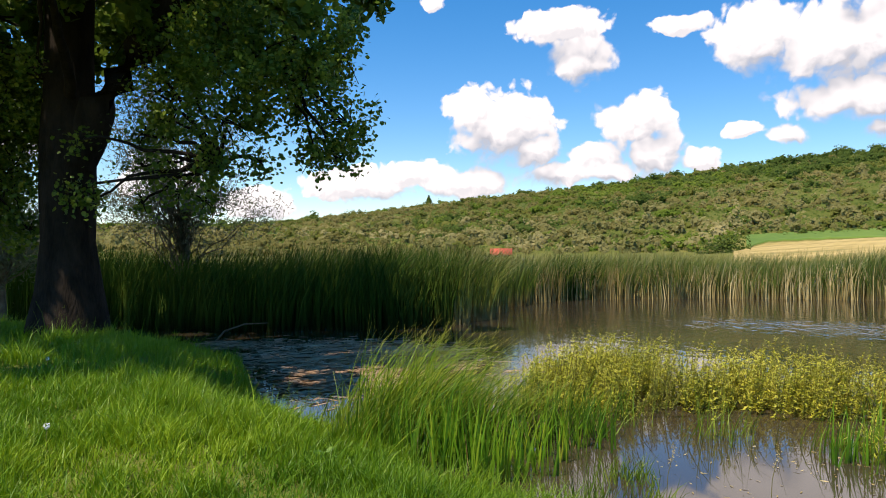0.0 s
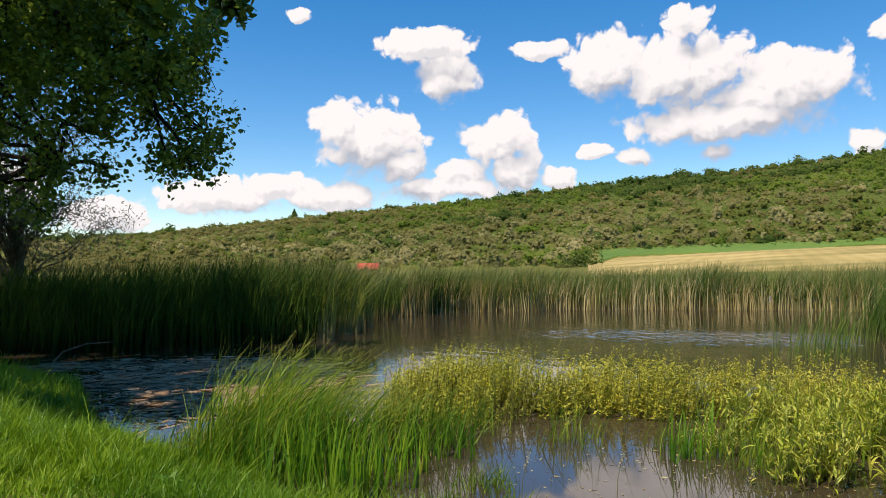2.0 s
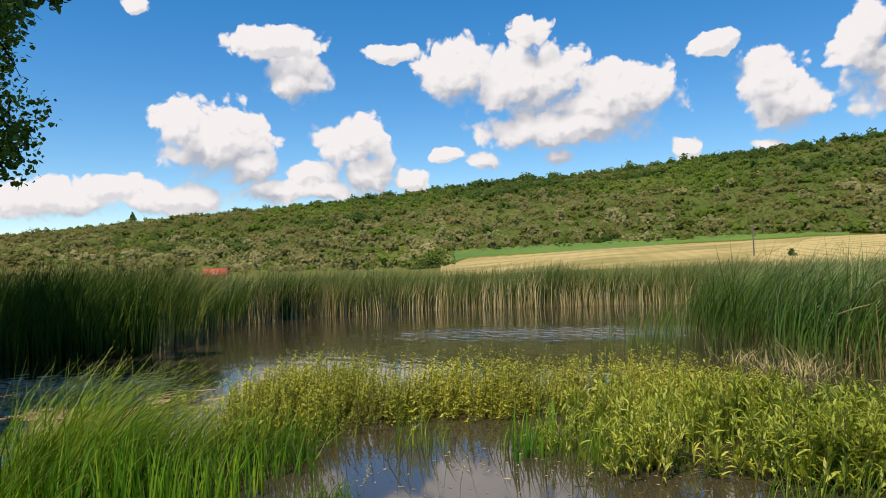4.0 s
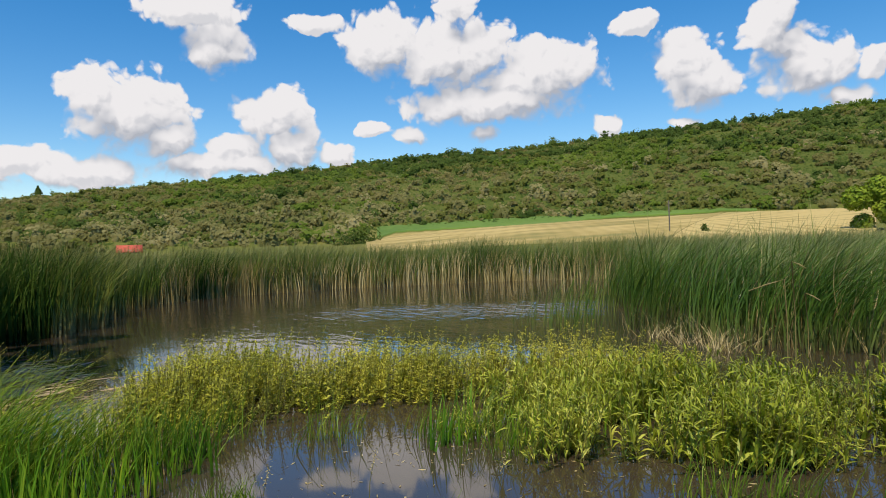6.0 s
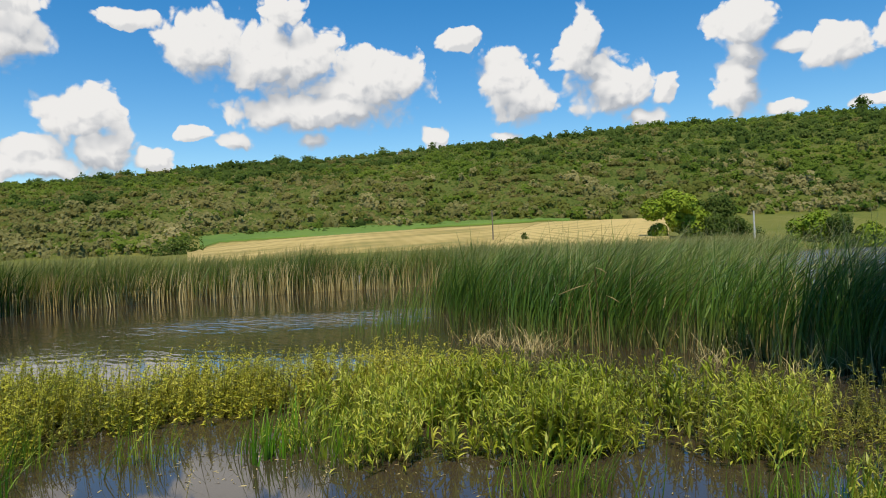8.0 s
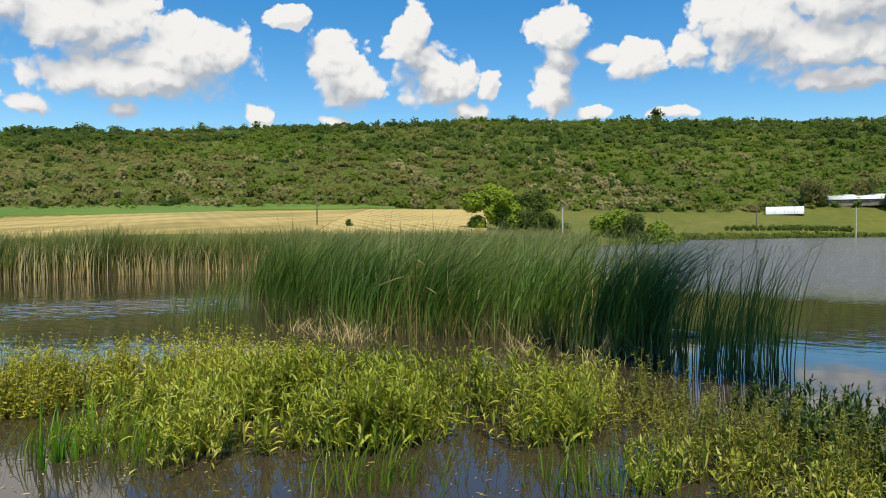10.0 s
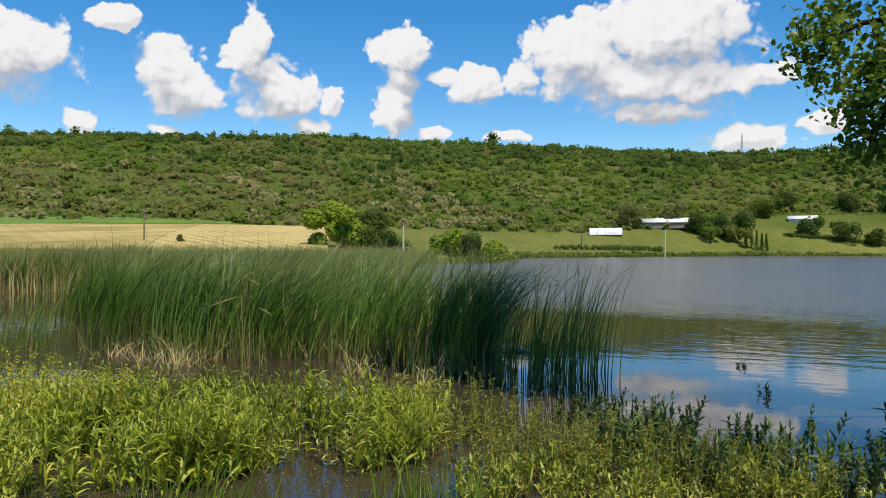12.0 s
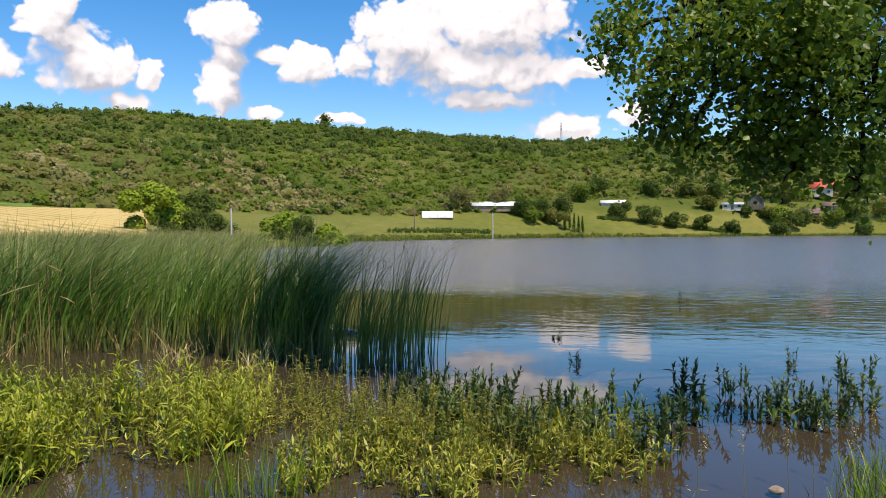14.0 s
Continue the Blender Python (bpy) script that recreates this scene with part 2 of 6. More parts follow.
def ground_material():
    m, n, l, b = shader("meadow_soil")
    geo = n.new("ShaderNodeNewGeometry"); sep = n.new("ShaderNodeSeparateXYZ"); l.new(geo.outputs["Position"], sep.inputs[0])
    a, c, d = (n.new("ShaderNodeTexNoise") for _ in range(3))
    for t, s in ((a, 0.02), (c, 0.35), (d, 7.0)):
        t.inputs["Scale"].default_value, t.inputs["Detail"].default_value = s, 6
        l.new(geo.outputs["Position"], t.inputs["Vector"])
    s1 = n.new("ShaderNodeMath"); s1.operation = "MULTIPLY_ADD"; s1.inputs[1].default_value = 0.5
    l.new(c.outputs[0], s1.inputs[0]); l.new(a.outputs[0], s1.inputs[2])
    r = ramp(n, [(0.45, (0.075, 0.11, 0.018)), (0.72, (0.14, 0.15, 0.03)), (0.95, (0.20, 0.185, 0.05))])
    l.new(s1.outputs[0], r.inputs[0])
    slope = ramp(n, [(0.5, (0.062, 0.092, 0.015)), (0.75, (0.10, 0.118, 0.022)), (1.0, (0.15, 0.142, 0.036))])
    l.new(s1.outputs[0], slope.inputs[0])
    high = n.new("ShaderNodeMapRange"); high.inputs[1].default_value, high.inputs[2].default_value = 7.5, 11.0
    l.new(sep.outputs["Z"], high.inputs[0])
    hk = n.new("ShaderNodeMix"); hk.data_type = "RGBA"
    l.new(high.outputs[0], hk.inputs[0]); l.new(r.outputs[0], hk.inputs[6]); l.new(slope.outputs[0], hk.inputs[7])
    mud = ramp(n, [(0.35, (0.035, 0.026, 0.016)), (0.7, (0.09, 0.068, 0.042))])
    l.new(d.outputs[0], mud.inputs[0])
    wet = n.new("ShaderNodeMapRange"); wet.inputs[1].default_value, wet.inputs[2].default_value = 0.16, 0.05
    l.new(sep.outputs["Z"], wet.inputs[0])
    k = n.new("ShaderNodeMix"); k.data_type = "RGBA"
    l.new(wet.outputs[0], k.inputs[0]); l.new(hk.outputs[2], k.inputs[6]); l.new(mud.outputs[0], k.inputs[7])
    l.new(k.outputs[2], b.inputs["Base Color"])
    bp = n.new("ShaderNodeBump"); bp.inputs["Strength"].default_value = 0.6; bp.inputs["Distance"].default_value = 0.06
    l.new(d.outputs[0], bp.inputs["Height"]); l.new(bp.outputs[0], b.inputs["Normal"])
    b.inputs["Roughness"].default_value, b.inputs["Specular IOR Level"].default_value = 0.9, 0.08
    return m


def water_material():
    """Turbid brown pond water with wind ripples, calmer near the bank."""
    m, n, l, b = shader("pond_water")
    geo = n.new("ShaderNodeNewGeometry")
    mp = n.new("ShaderNodeMapping"); mp.inputs["Scale"].default_value = (1.0, 0.45, 1.0); mp.inputs["Rotation"].default_value = (0, 0, radians(-60))
    l.new(geo.outputs["Position"], mp.inputs[0])
    a, c = n.new("ShaderNodeTexNoise"), n.new("ShaderNodeTexNoise")
    for t, s, d in ((a, 2.6, 3), (c, 0.05, 2)):
        t.inputs["Scale"].default_value, t.inputs["Detail"].default_value = s, d
    l.new(mp.outputs[0], a.inputs["Vector"]); l.new(geo.outputs["Position"], c.inputs["Vector"])
    far = n.new("ShaderNodeVectorMath"); far.operation = "LENGTH"; l.new(geo.outputs["Position"], far.inputs[0])
    w = n.new("ShaderNodeMapRange"); w.interpolation_type = "SMOOTHSTEP"
    for i, v in ((1, 9.5), (2, 26.0), (3, 0.005), (4, 0.06)):
        w.inputs[i].default_value = v
    l.new(far.outputs["Value"], w.inputs[0])
    # the open lake takes the wind
    sx = n.new("ShaderNodeSeparateXYZ"); l.new(geo.outputs["Position"], sx.inputs[0])
    wob = n.new("ShaderNodeMath"); wob.operation = "MULTIPLY_ADD"; wob.inputs[1].default_value = 9.0
    l.new(c.outputs[0], wob.inputs[0]); l.new(sx.outputs["X"], wob.inputs[2])
    fetch = n.new("ShaderNodeMapRange"); fetch.interpolation_type = "SMOOTHSTEP"
    for i, v in ((1, 27.0), (2, 38.0), (3, 0.0), (4, 0.35)):
        fetch.inputs[i].default_value = v
    l.new(wob.outputs[0], fetch.inputs[0])
    g = n.new("ShaderNodeMapRange"); g.inputs[1].default_value, g.inputs[2].default_value, g.inputs[3].default_value = 0.4, 0.62, 0.25
    l.new(c.outputs[0], g.inputs[0])
    st = n.new("ShaderNodeMath"); st.operation = "MULTIPLY"; l.new(w.outputs[0], st.inputs[0]); l.new(g.outputs[0], st.inputs[1])
    # a gust on the small pond
    gm = n.new("ShaderNodeMapping"); gm.vector_type = "TEXTURE"
    gm.inputs["Location"].default_value, gm.inputs["Rotation"].default_value, gm.inputs["Scale"].default_value = (13.5, 19.0, 0), (0, 0, radians(-38)), (9.5, 3.4, 1)
    l.new(geo.outputs["Position"], gm.inputs[0])
    gl = n.new("ShaderNodeVectorMath"); gl.operation = "LENGTH"; l.new(gm.outputs[0], gl.inputs[0])
    gust = n.new("ShaderNodeMapRange"); gust.interpolation_type = "SMOOTHSTEP"
    for i, v in ((1, 1.2), (2, 0.1), (3, 0.0), (4, 0.15)):
        gust.inputs[i].default_value = v
    l.new(gl.outputs["Value"], gust.inputs[0])
    both = n.new("ShaderNodeMath"); both.operation = "ADD"; l.new(gust.outputs[0], both.inputs[0]); l.new(fetch.outputs[0], both.inputs[1])
    tot = n.new("ShaderNodeMath"); tot.operation = "ADD"; l.new(st.outputs[0], tot.inputs[0]); l.new(both.outputs[0], tot.inputs[1])
    bp = n.new("ShaderNodeBump"); bp.inputs["Distance"].default_value = 0.4
    l.new(tot.outputs[0], bp.inputs["Strength"]); l.new(a.outputs[0], bp.inputs["Height"]); l.new(bp.outputs[0], b.inputs["Normal"])
    # paler base colour on the open lake stands in for reflected horizon clouds
    cloud_sheen = n.new("ShaderNodeMapRange"); cloud_sheen.inputs[1].default_value, cloud_sheen.inputs[2].default_value = 0.0, 0.35
    l.new(fetch.outputs[0], cloud_sheen.inputs[0])
    base_mix = n.new("ShaderNodeMix"); base_mix.data_type = "RGBA"; base_mix.inputs[6].default_value, base_mix.inputs[7].default_value = (0.050, 0.037, 0.023, 1), (0.125, 0.11, 0.10, 1)
    l.new(cloud_sheen.outputs[0], base_mix.inputs[0]); l.new(base_mix.outputs[2], b.inputs["Base Color"])
    rg = n.new("ShaderNodeMapRange"); rg.inputs[3].default_value, rg.inputs[4].default_value = 0.04, 0.52
    l.new(fetch.outputs[0], rg.inputs[0]); l.new(rg.outputs[0], b.inputs["Roughness"])
    b.inputs["IOR"].default_value = 1.56
    return m


def crop_material(name, rows):
    m, n, l, b = shader(name)
    geo = n.new("ShaderNodeNewGeometry")
    mp = n.new("ShaderNodeMapping"); mp.inputs["Rotation"].default_value = (0, 0, radians(35))
    l.new(geo.outputs["Position"], mp.inputs[0])
    a = n.new("ShaderNodeTexNoise"); a.inputs["Scale"].default_value, a.inputs["Detail"].default_value = 0.05, 8
    mp2 = n.new("ShaderNodeMapping"); mp2.inputs["Scale"].default_value = (1, 2.4, 1); mp2.inputs["Rotation"].default_value = (0, 0, radians(40))
    l.new(geo.outputs["Position"], mp2.inputs[0]); l.new(mp2.outputs[0], a.inputs["Vector"])
    r = ramp(n, [(0.34, (0.25, 0.21, 0.045)), (0.5, (0.38, 0.28, 0.075)), (0.68, (0.53, 0.39, 0.13))])
    s = n.new("ShaderNodeMath"); s.operation = "MULTIPLY_ADD"; s.inputs[1].default_value = rows
    w = n.new("ShaderNodeTexWave"); w.inputs["Scale"].default_value, w.inputs["Distortion"].default_value = 0.11, 1.5
    l.new(mp.outputs[0], w.inputs["Vector"]); l.new(w.outputs["Fac"], s.inputs[0]); l.new(a.outputs[0], s.inputs[2])
    l.new(s.outputs[0], r.inputs[0]); l.new(r.outputs[0], b.inputs["Base Color"])
    b.inputs["Roughness"].default_value = 0.9
    return m


M_GROUND, M_WATER = ground_material(), water_material()
# bark colour taken well down to carry the shade under the crowns
M_BARK = surface("furrowed_bark_shaded", (0.008, 0.007, 0.005), (0.034, 0.026, 0.019), 5, 0.95, 1.0, 28, stretch=(1, 1, 0.25))
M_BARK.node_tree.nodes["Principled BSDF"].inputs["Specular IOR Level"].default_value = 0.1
M_TWIG = surface("grey_twig", (0.06, 0.045, 0.03), (0.17, 0.14, 0.10), 8, 0.9, 0.4)
M_LEAF = foliage("tree_leaf", [(0.048, 0.10, 0.014), (0.105, 0.18, 0.022), (0.31, 0.39, 0.05)], gloss=0.4, through=0.45, patch=0.8, spec=0.25)
M_WILLOW = foliage("willow_leaf", [(0.08, 0.10, 0.05), (0.14, 0.16, 0.09), (0.2, 0.22, 0.14)], through=0.2, patch=0.6)
M_REED = foliage("reed_blade", [(0.035, 0.085, 0.009), (0.105, 0.16, 0.018), (0.27, 0.27, 0.055)], tip=(0.30, 0.27, 0.08), root=(0.26, 0.20, 0.085), through=0.25, patch=0.12)
# fresh reed colours lowered to hold the tree's deep shade; one patch shares them
M_REED_FRESH_SHADED = foliage("reed_blade_fresh_shaded", [(0.013, 0.042, 0.005), (0.038, 0.088, 0.011), (0.12, 0.175, 0.028)], root=(0.022, 0.035, 0.008), gloss=0.8, through=0.25, patch=0.3, spec=0.06)
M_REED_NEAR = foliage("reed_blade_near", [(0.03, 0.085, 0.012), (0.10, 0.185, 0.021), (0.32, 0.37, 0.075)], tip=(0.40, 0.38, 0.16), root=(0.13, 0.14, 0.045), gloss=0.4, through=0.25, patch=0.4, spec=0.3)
M_TASSEL = foliage("reed_tassel", [(0.05, 0.035, 0.022), (0.085, 0.06, 0.035), (0.14, 0.10, 0.06)], gloss=0.9, through=0.1, patch=0.8, spec=0.1)
M_STRAW = foliage("dead_reed_straw", [(0.21, 0.155, 0.05), (0.44, 0.345, 0.13), (0.68, 0.57, 0.29)], through=0.1, patch=0.3)
M_GRASS = foliage("bank_grass", [(0.04, 0.12, 0.003), (0.125, 0.255, 0.006), (0.31, 0.43, 0.016)], through=0.3, patch=0.5)
M_TALLGRASS = foliage("tall_grass", [(0.045, 0.12, 0.006), (0.15, 0.25, 0.012), (0.38, 0.42, 0.05)], root=(0.05, 0.06, 0.012), through=0.3, patch=0.8)
# near-black root colour paints the self-shadow inside the clump
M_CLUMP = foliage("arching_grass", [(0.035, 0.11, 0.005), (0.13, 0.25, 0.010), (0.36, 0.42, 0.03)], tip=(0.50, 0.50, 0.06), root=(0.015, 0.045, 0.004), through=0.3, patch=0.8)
M_FLAG = foliage("water_flag_leaf", [(0.06, 0.19, 0.008), (0.15, 0.32, 0.012), (0.36, 0.46, 0.03)], root=(0.05, 0.09, 0.01), through=0.3, patch=0.8)
M_DRIFT = foliage("drifted_stalk", [(0.18, 0.11, 0.055), (0.32, 0.21, 0.12), (0.48, 0.35, 0.22)], through=0.0, patch=0.6, gloss=0.9)
M_YELLOW = foliage("yellow_herb", [(0.20, 0.235, 0.018), (0.43, 0.425, 0.034), (0.68, 0.61, 0.09)], through=0.3, patch=0.5)
M_LANCE = foliage("lance_leaf", [(0.14, 0.195, 0.011), (0.35, 0.395, 0.025), (0.67, 0.64, 0.12)], through=0.3, patch=0.7)
M_OLIVE = foliage("olive_herb", [(0.11, 0.135, 0.013), (0.235, 0.245, 0.023), (0.42, 0.39, 0.055)], through=0.3, patch=0.9)
M_PALEDOCK = foliage("pale_dock_leaf", [(0.13, 0.17, 0.011), (0.33, 0.352, 0.03), (0.63, 0.585, 0.16)], through=0.25, patch=0.8)
M_WEED = foliage("broad_weed_leaf", [(0.07, 0.17, 0.010), (0.13, 0.26, 0.016), (0.22, 0.35, 0.03)], through=0.25, patch=0.8)
M_DOCK = foliage("dock_leaf", [(0.03, 0.062, 0.012), (0.058, 0.105, 0.02), (0.14, 0.19, 0.05)], through=0.2, patch=0.8)
M_LEAFYDOCK = foliage("leafy_dock_leaf", [(0.055, 0.11, 0.014), (0.11, 0.185, 0.024), (0.26, 0.32, 0.06)], through=0.25, patch=0.8)
M_STEM = foliage("herb_stem", [(0.15, 0.135, 0.028), (0.25, 0.23, 0.038), (0.36, 0.335, 0.055)], through=0.1, patch=0.8)
M_HILL = foliage("hill_scrub", [(0.120, 0.146, 0.030), (0.176, 0.193, 0.040), (0.249, 0.247, 0.064)], gloss=0.9, through=0.5, patch=0.012, spec=0.1)
M_FRESHSCRUB = foliage("fresh_scrub", [(0.098, 0.157, 0.022), (0.152, 0.219, 0.030), (0.229, 0.290, 0.049)], gloss=0.9, through=0.5, patch=0.02, spec=0.1)
M_DRYSCRUB = foliage("dry_scrub", [(0.167, 0.161, 0.047), (0.245, 0.223, 0.072), (0.334, 0.289, 0.111)], gloss=0.9, through=0.5, patch=0.012, spec=0.1)
M_WOOD = foliage("hill_woods", [(0.066, 0.110, 0.022), (0.101, 0.152, 0.030), (0.159, 0.202, 0.047)], gloss=0.9, through=0.5, patch=0.02, spec=0.1)
M_BLOSSOM = foliage("blossom_scrub", [(0.15, 0.165, 0.042), (0.28, 0.262, 0.095), (0.48, 0.415, 0.19)], gloss=0.9, through=0.5, patch=0.03, spec=0.1)
M_BUSH = foliage("bright_bush", [(0.11, 0.18, 0.010), (0.19, 0.27, 0.016), (0.30, 0.36, 0.03)], gloss=0.7, through=0.2, patch=0.1, spec=0.2)
M_WHEAT, M_WHEAT_ROWS = crop_material("mown_wheat", 0.06), crop_material("wheat_rows", 0.34)
M_PASTURE = surface("green_pasture", (0.075, 0.15, 0.014), (0.14, 0.22, 0.025), 0.05, 0.9, 0.1, 0.6)
M_WOODPOLE = surface("grey_weathered_wood", (0.08, 0.065, 0.05), (0.22, 0.19, 0.15), 3, 0.9, 0.3, stretch=(1, 1, 0.2))
M_CONCRETE = surface("pale_concrete", (0.4, 0.38, 0.34), (0.6, 0.58, 0.53), 2, 0.85, 0.2)
M_WHITE = surface("white_sheet", (0.66, 0.66, 0.64), (0.85, 0.85, 0.83), 0.6, 0.6, 0.1)
M_PLASTER = surface("cream_plaster", (0.5, 0.46, 0.38), (0.68, 0.64, 0.55), 0.8, 0.9, 0.1)
M_ROOFRED = surface("red_roof_tiles", (0.42, 0.06, 0.03), (0.62, 0.12, 0.06), 1.2, 0.75, 0.3)
M_ROOFGREY = surface("grey_sheet_roof", (0.32, 0.33, 0.35), (0.52, 0.53, 0.55), 0.8, 0.5, 0.1)
M_DARKWOOD = surface("dark_timber", (0.16, 0.125, 0.10), (0.32, 0.26, 0.21), 1.5, 0.85, 0.2)
M_BROWNROOF = surface("brown_tile_roof", (0.12, 0.07, 0.055), (0.22, 0.14, 0.11), 1.5, 0.85, 0.3)
M_GLASS = surface("dark_window", (0.015, 0.018, 0.022), (0.03, 0.034, 0.04), 1, 0.15, 0.0)
M_ROCK = surface("brown_stone", (0.16, 0.12, 0.09), (0.36, 0.29, 0.22), 9, 0.85, 0.6)
M_IRON = surface("galvanised_iron", (0.25, 0.26, 0.27), (0.42, 0.43, 0.44), 4, 0.5, 0.1, metal=0.6)

# ---- mesh helpers ----
RNG = np.random.default_rng(7)


def mesh(name, v, f, material, uv=None, smooth=False):
    """A mesh from vertex and face arrays; all faces have the same number of corners."""
    me = bpy.data.meshes.new(name)
    v, f = np.asarray(v, np.float32), np.asarray(f, np.int32)
    me.vertices.add(len(v)); me.vertices.foreach_set("co", v.ravel())
    me.loops.add(f.size); me.loops.foreach_set("vertex_index", f.ravel())
    me.polygons.add(len(f))
    me.polygons.foreach_set("loop_start", np.arange(0, f.size, f.shape[1], dtype=np.int32))
    me.polygons.foreach_set("loop_total", np.full(len(f), f.shape[1], np.int32))
    if smooth:
        me.polygons.foreach_set("use_smooth", np.ones(len(f), bool))
    if uv is not None:
        me.uv_layers.new(name="blade").data.foreach_set("uv", np.asarray(uv, np.float32)[f.ravel()].ravel())
    me.update(calc_edges=True)
    me.materials.append(material)
    return me


def part(name, data, parent, label=""):
    ob = new(name, data)
    ob.parent = parent
    return tagged(ob, label) if label else ob


def thing(name, label, category, place=(0, 0, 0), turn=0, group="", data=None):
    ob = new(name, data)
    ob.matrix_world = pose(*place, 0, 0, turn)
    return tagged(ob, label, category, group)


def joined(parts):
    """Several (v, f, uv) into one."""
    vs, fs, us, k = [], [], [], 0
    for v, f, u in parts:
        vs.append(v); fs.append(f + k); us.append(u); k += len(v)
    return np.concatenate(vs), np.concatenate(fs), np.concatenate(us)


def blades(base, height, width, wind=(0.0, 0.0), bend=0.15, spread=0.12, levels=4, taper=1.6, curl=2.2, drift=0.0, rng=RNG):
    """Upright strips that curve over: base (n, 3), height and width (n,). wind: how far the tips lean, as a part of the height."""
    n = len(base)
    a = rng.uniform(0, 2 * np.pi, n)
    out = rng.uniform(0, 2 * np.pi, n)
    lean = np.stack([np.cos(out), np.sin(out)], 1) * (rng.random(n) ** 0.7 * spread)[:, None]
    tipx = rng.normal(0, bend, (n, 2)) + np.asarray(wind) * rng.uniform(0.5, 1.5, (n, 1)) + drift
    t = np.linspace(0, 1, levels)
    xy = base[:, None, :2] + height[:, None, None] * (lean[:, None] * t[None, :, None] + tipx[:, None] * (t ** curl)[None, :, None])
    drop = 1 - 0.35 * np.minimum(1, np.hypot(*tipx.T))[:, None] * (t ** curl)[None]
    z = base[:, None, 2] + height[:, None] * t[None] * drop
    w = width[:, None] * np.maximum(0.10, 1 - t[None] ** taper) * 0.5
    side = np.stack([np.cos(a), np.sin(a)], 1)[:, None] * w[..., None]
    c = np.concatenate([xy, z[..., None]], 2)
    s = np.concatenate([side, np.zeros_like(side[..., :1])], 2)
    v = np.stack([c - s, c + s], 2).reshape(-1, 3)
    i = (np.arange(n)[:, None] * levels + np.arange(levels - 1)[None]).ravel() * 2
    f = np.stack([i, i + 1, i + 3, i + 2], 1)
    uv = np.stack([np.repeat(rng.random(n), levels * 2), np.tile(np.repeat(t, 2), n)], 1)
    return v, f, uv


def leaves(centre, size, outward=None, aspect=0.55, droop=0.0, rng=RNG):
    """Leaf-shaped quads at centre (n, 3), of length size (n,), turned at random or partly outward."""
    n = len(centre)
    nor = rng.normal(size=(n, 3))
    nor /= np.linalg.norm(nor, axis=1)[:, None]
    if outward is not None:
        nor = nor * 0.6 + outward + [0, 0, 0.5]
        nor /= np.linalg.norm(nor, axis=1)[:, None] + 1e-9
    d = rng.normal(size=(n, 3)); d[:, 2] -= droop
    d -= nor * (d * nor).sum(1)[:, None]
    d /= np.linalg.norm(d, axis=1)[:, None] + 1e-9
    e = np.cross(nor, d)
    L, W = size[:, None] * 0.5, size[:, None] * 0.5 * aspect
    k = rng.uniform(-0.3, 0.3, (n, 1))
    v = np.stack([centre - d * L, centre + e * W + d * L * k - nor * W * 0.25, centre + d * L, centre - e * W + d * L * k - nor * W * 0.25], 1).reshape(-1, 3)
    f = np.arange(n * 4).reshape(-1, 4)
    uv = np.stack([np.repeat(rng.random(n), 4), np.tile([0.4, 0.5, 0.7, 0.5], n)], 1)
    return v, f, uv


def broad_leaves(centre, size, rng=RNG):
    """Broad leaves folded along the midrib, with a notched outline, hanging a little."""
    n = len(centre)
    nor = rng.normal(size=(n, 3)) + [0, 0, 0.7]
    nor /= np.linalg.norm(nor, axis=1)[:, None]
    d = rng.normal(size=(n, 3)) - [0, 0, 0.7]
    d -= nor * (d * nor).sum(1)[:, None]
    d /= np.linalg.norm(d, axis=1)[:, None] + 1e-9
    e = np.cross(nor, d)
    L = size[:, None]
    k = rng.uniform(0.75, 1.1, (n, 4))
    pts = [centre - d * L * 0.45]
    for a, b, i in ((-0.18, 0.46, 0), (0.22, 0.34, 1)):
        pts.append(centre + d * L * a + e * L * b * k[:, i:i + 1] - nor * L * 0.12)
    pts.append(centre + d * L * 0.55 - nor * L * 0.08)
    for a, b, i in ((0.22, 0.34, 2), (-0.18, 0.46, 3)):
        pts.append(centre + d * L * a - e * L * b * k[:, i:i + 1] - nor * L * 0.12)
    v = np.stack(pts, 1).reshape(-1, 3)
    i = np.arange(n)[:, None] * 6
    f = np.concatenate([i + [0, 1, 2, 3], i + [0, 3, 4, 5]], 1).reshape(-1, 4)
    uv = np.stack([np.repeat(rng.random(n), 6), np.full(n * 6, 0.5)], 1)
    return v, f, uv


def mounds(centres, radii, tall, tint, rng=RNG, sides=6):
    """Lumpy bush bodies: open domes, one a centre, each with its own outline."""
    n = len(centres)
    a = np.linspace(0, 2 * np.pi, sides, endpoint=False)
    rings = ((1.0, -0.1), (1.0, 0.42), (0.68, 0.84), (0.16, 1.0))
    tmpl = np.array([[np.cos(x) * r, np.sin(x) * r, z] for r, z in rings for x in a])
    k = len(tmpl)
    lump = rng.uniform(0.72, 1.22, (n, k, 1))
    v = tmpl[None] * lump * np.stack([radii, radii, tall], 1)[:, None] + centres[:, None]
    q = [[i * sides + j, i * sides + (j + 1) % sides, (i + 1) * sides + (j + 1) % sides, (i + 1) * sides + j] for i in range(3) for j in range(sides)]
    f = (np.array(q)[None] + np.arange(n)[:, None, None] * k).reshape(-1, 4)
    uv = np.stack([np.repeat(tint, k), np.full(n * k, 0.5)], 1)
    return v.reshape(-1, 3), f, uv


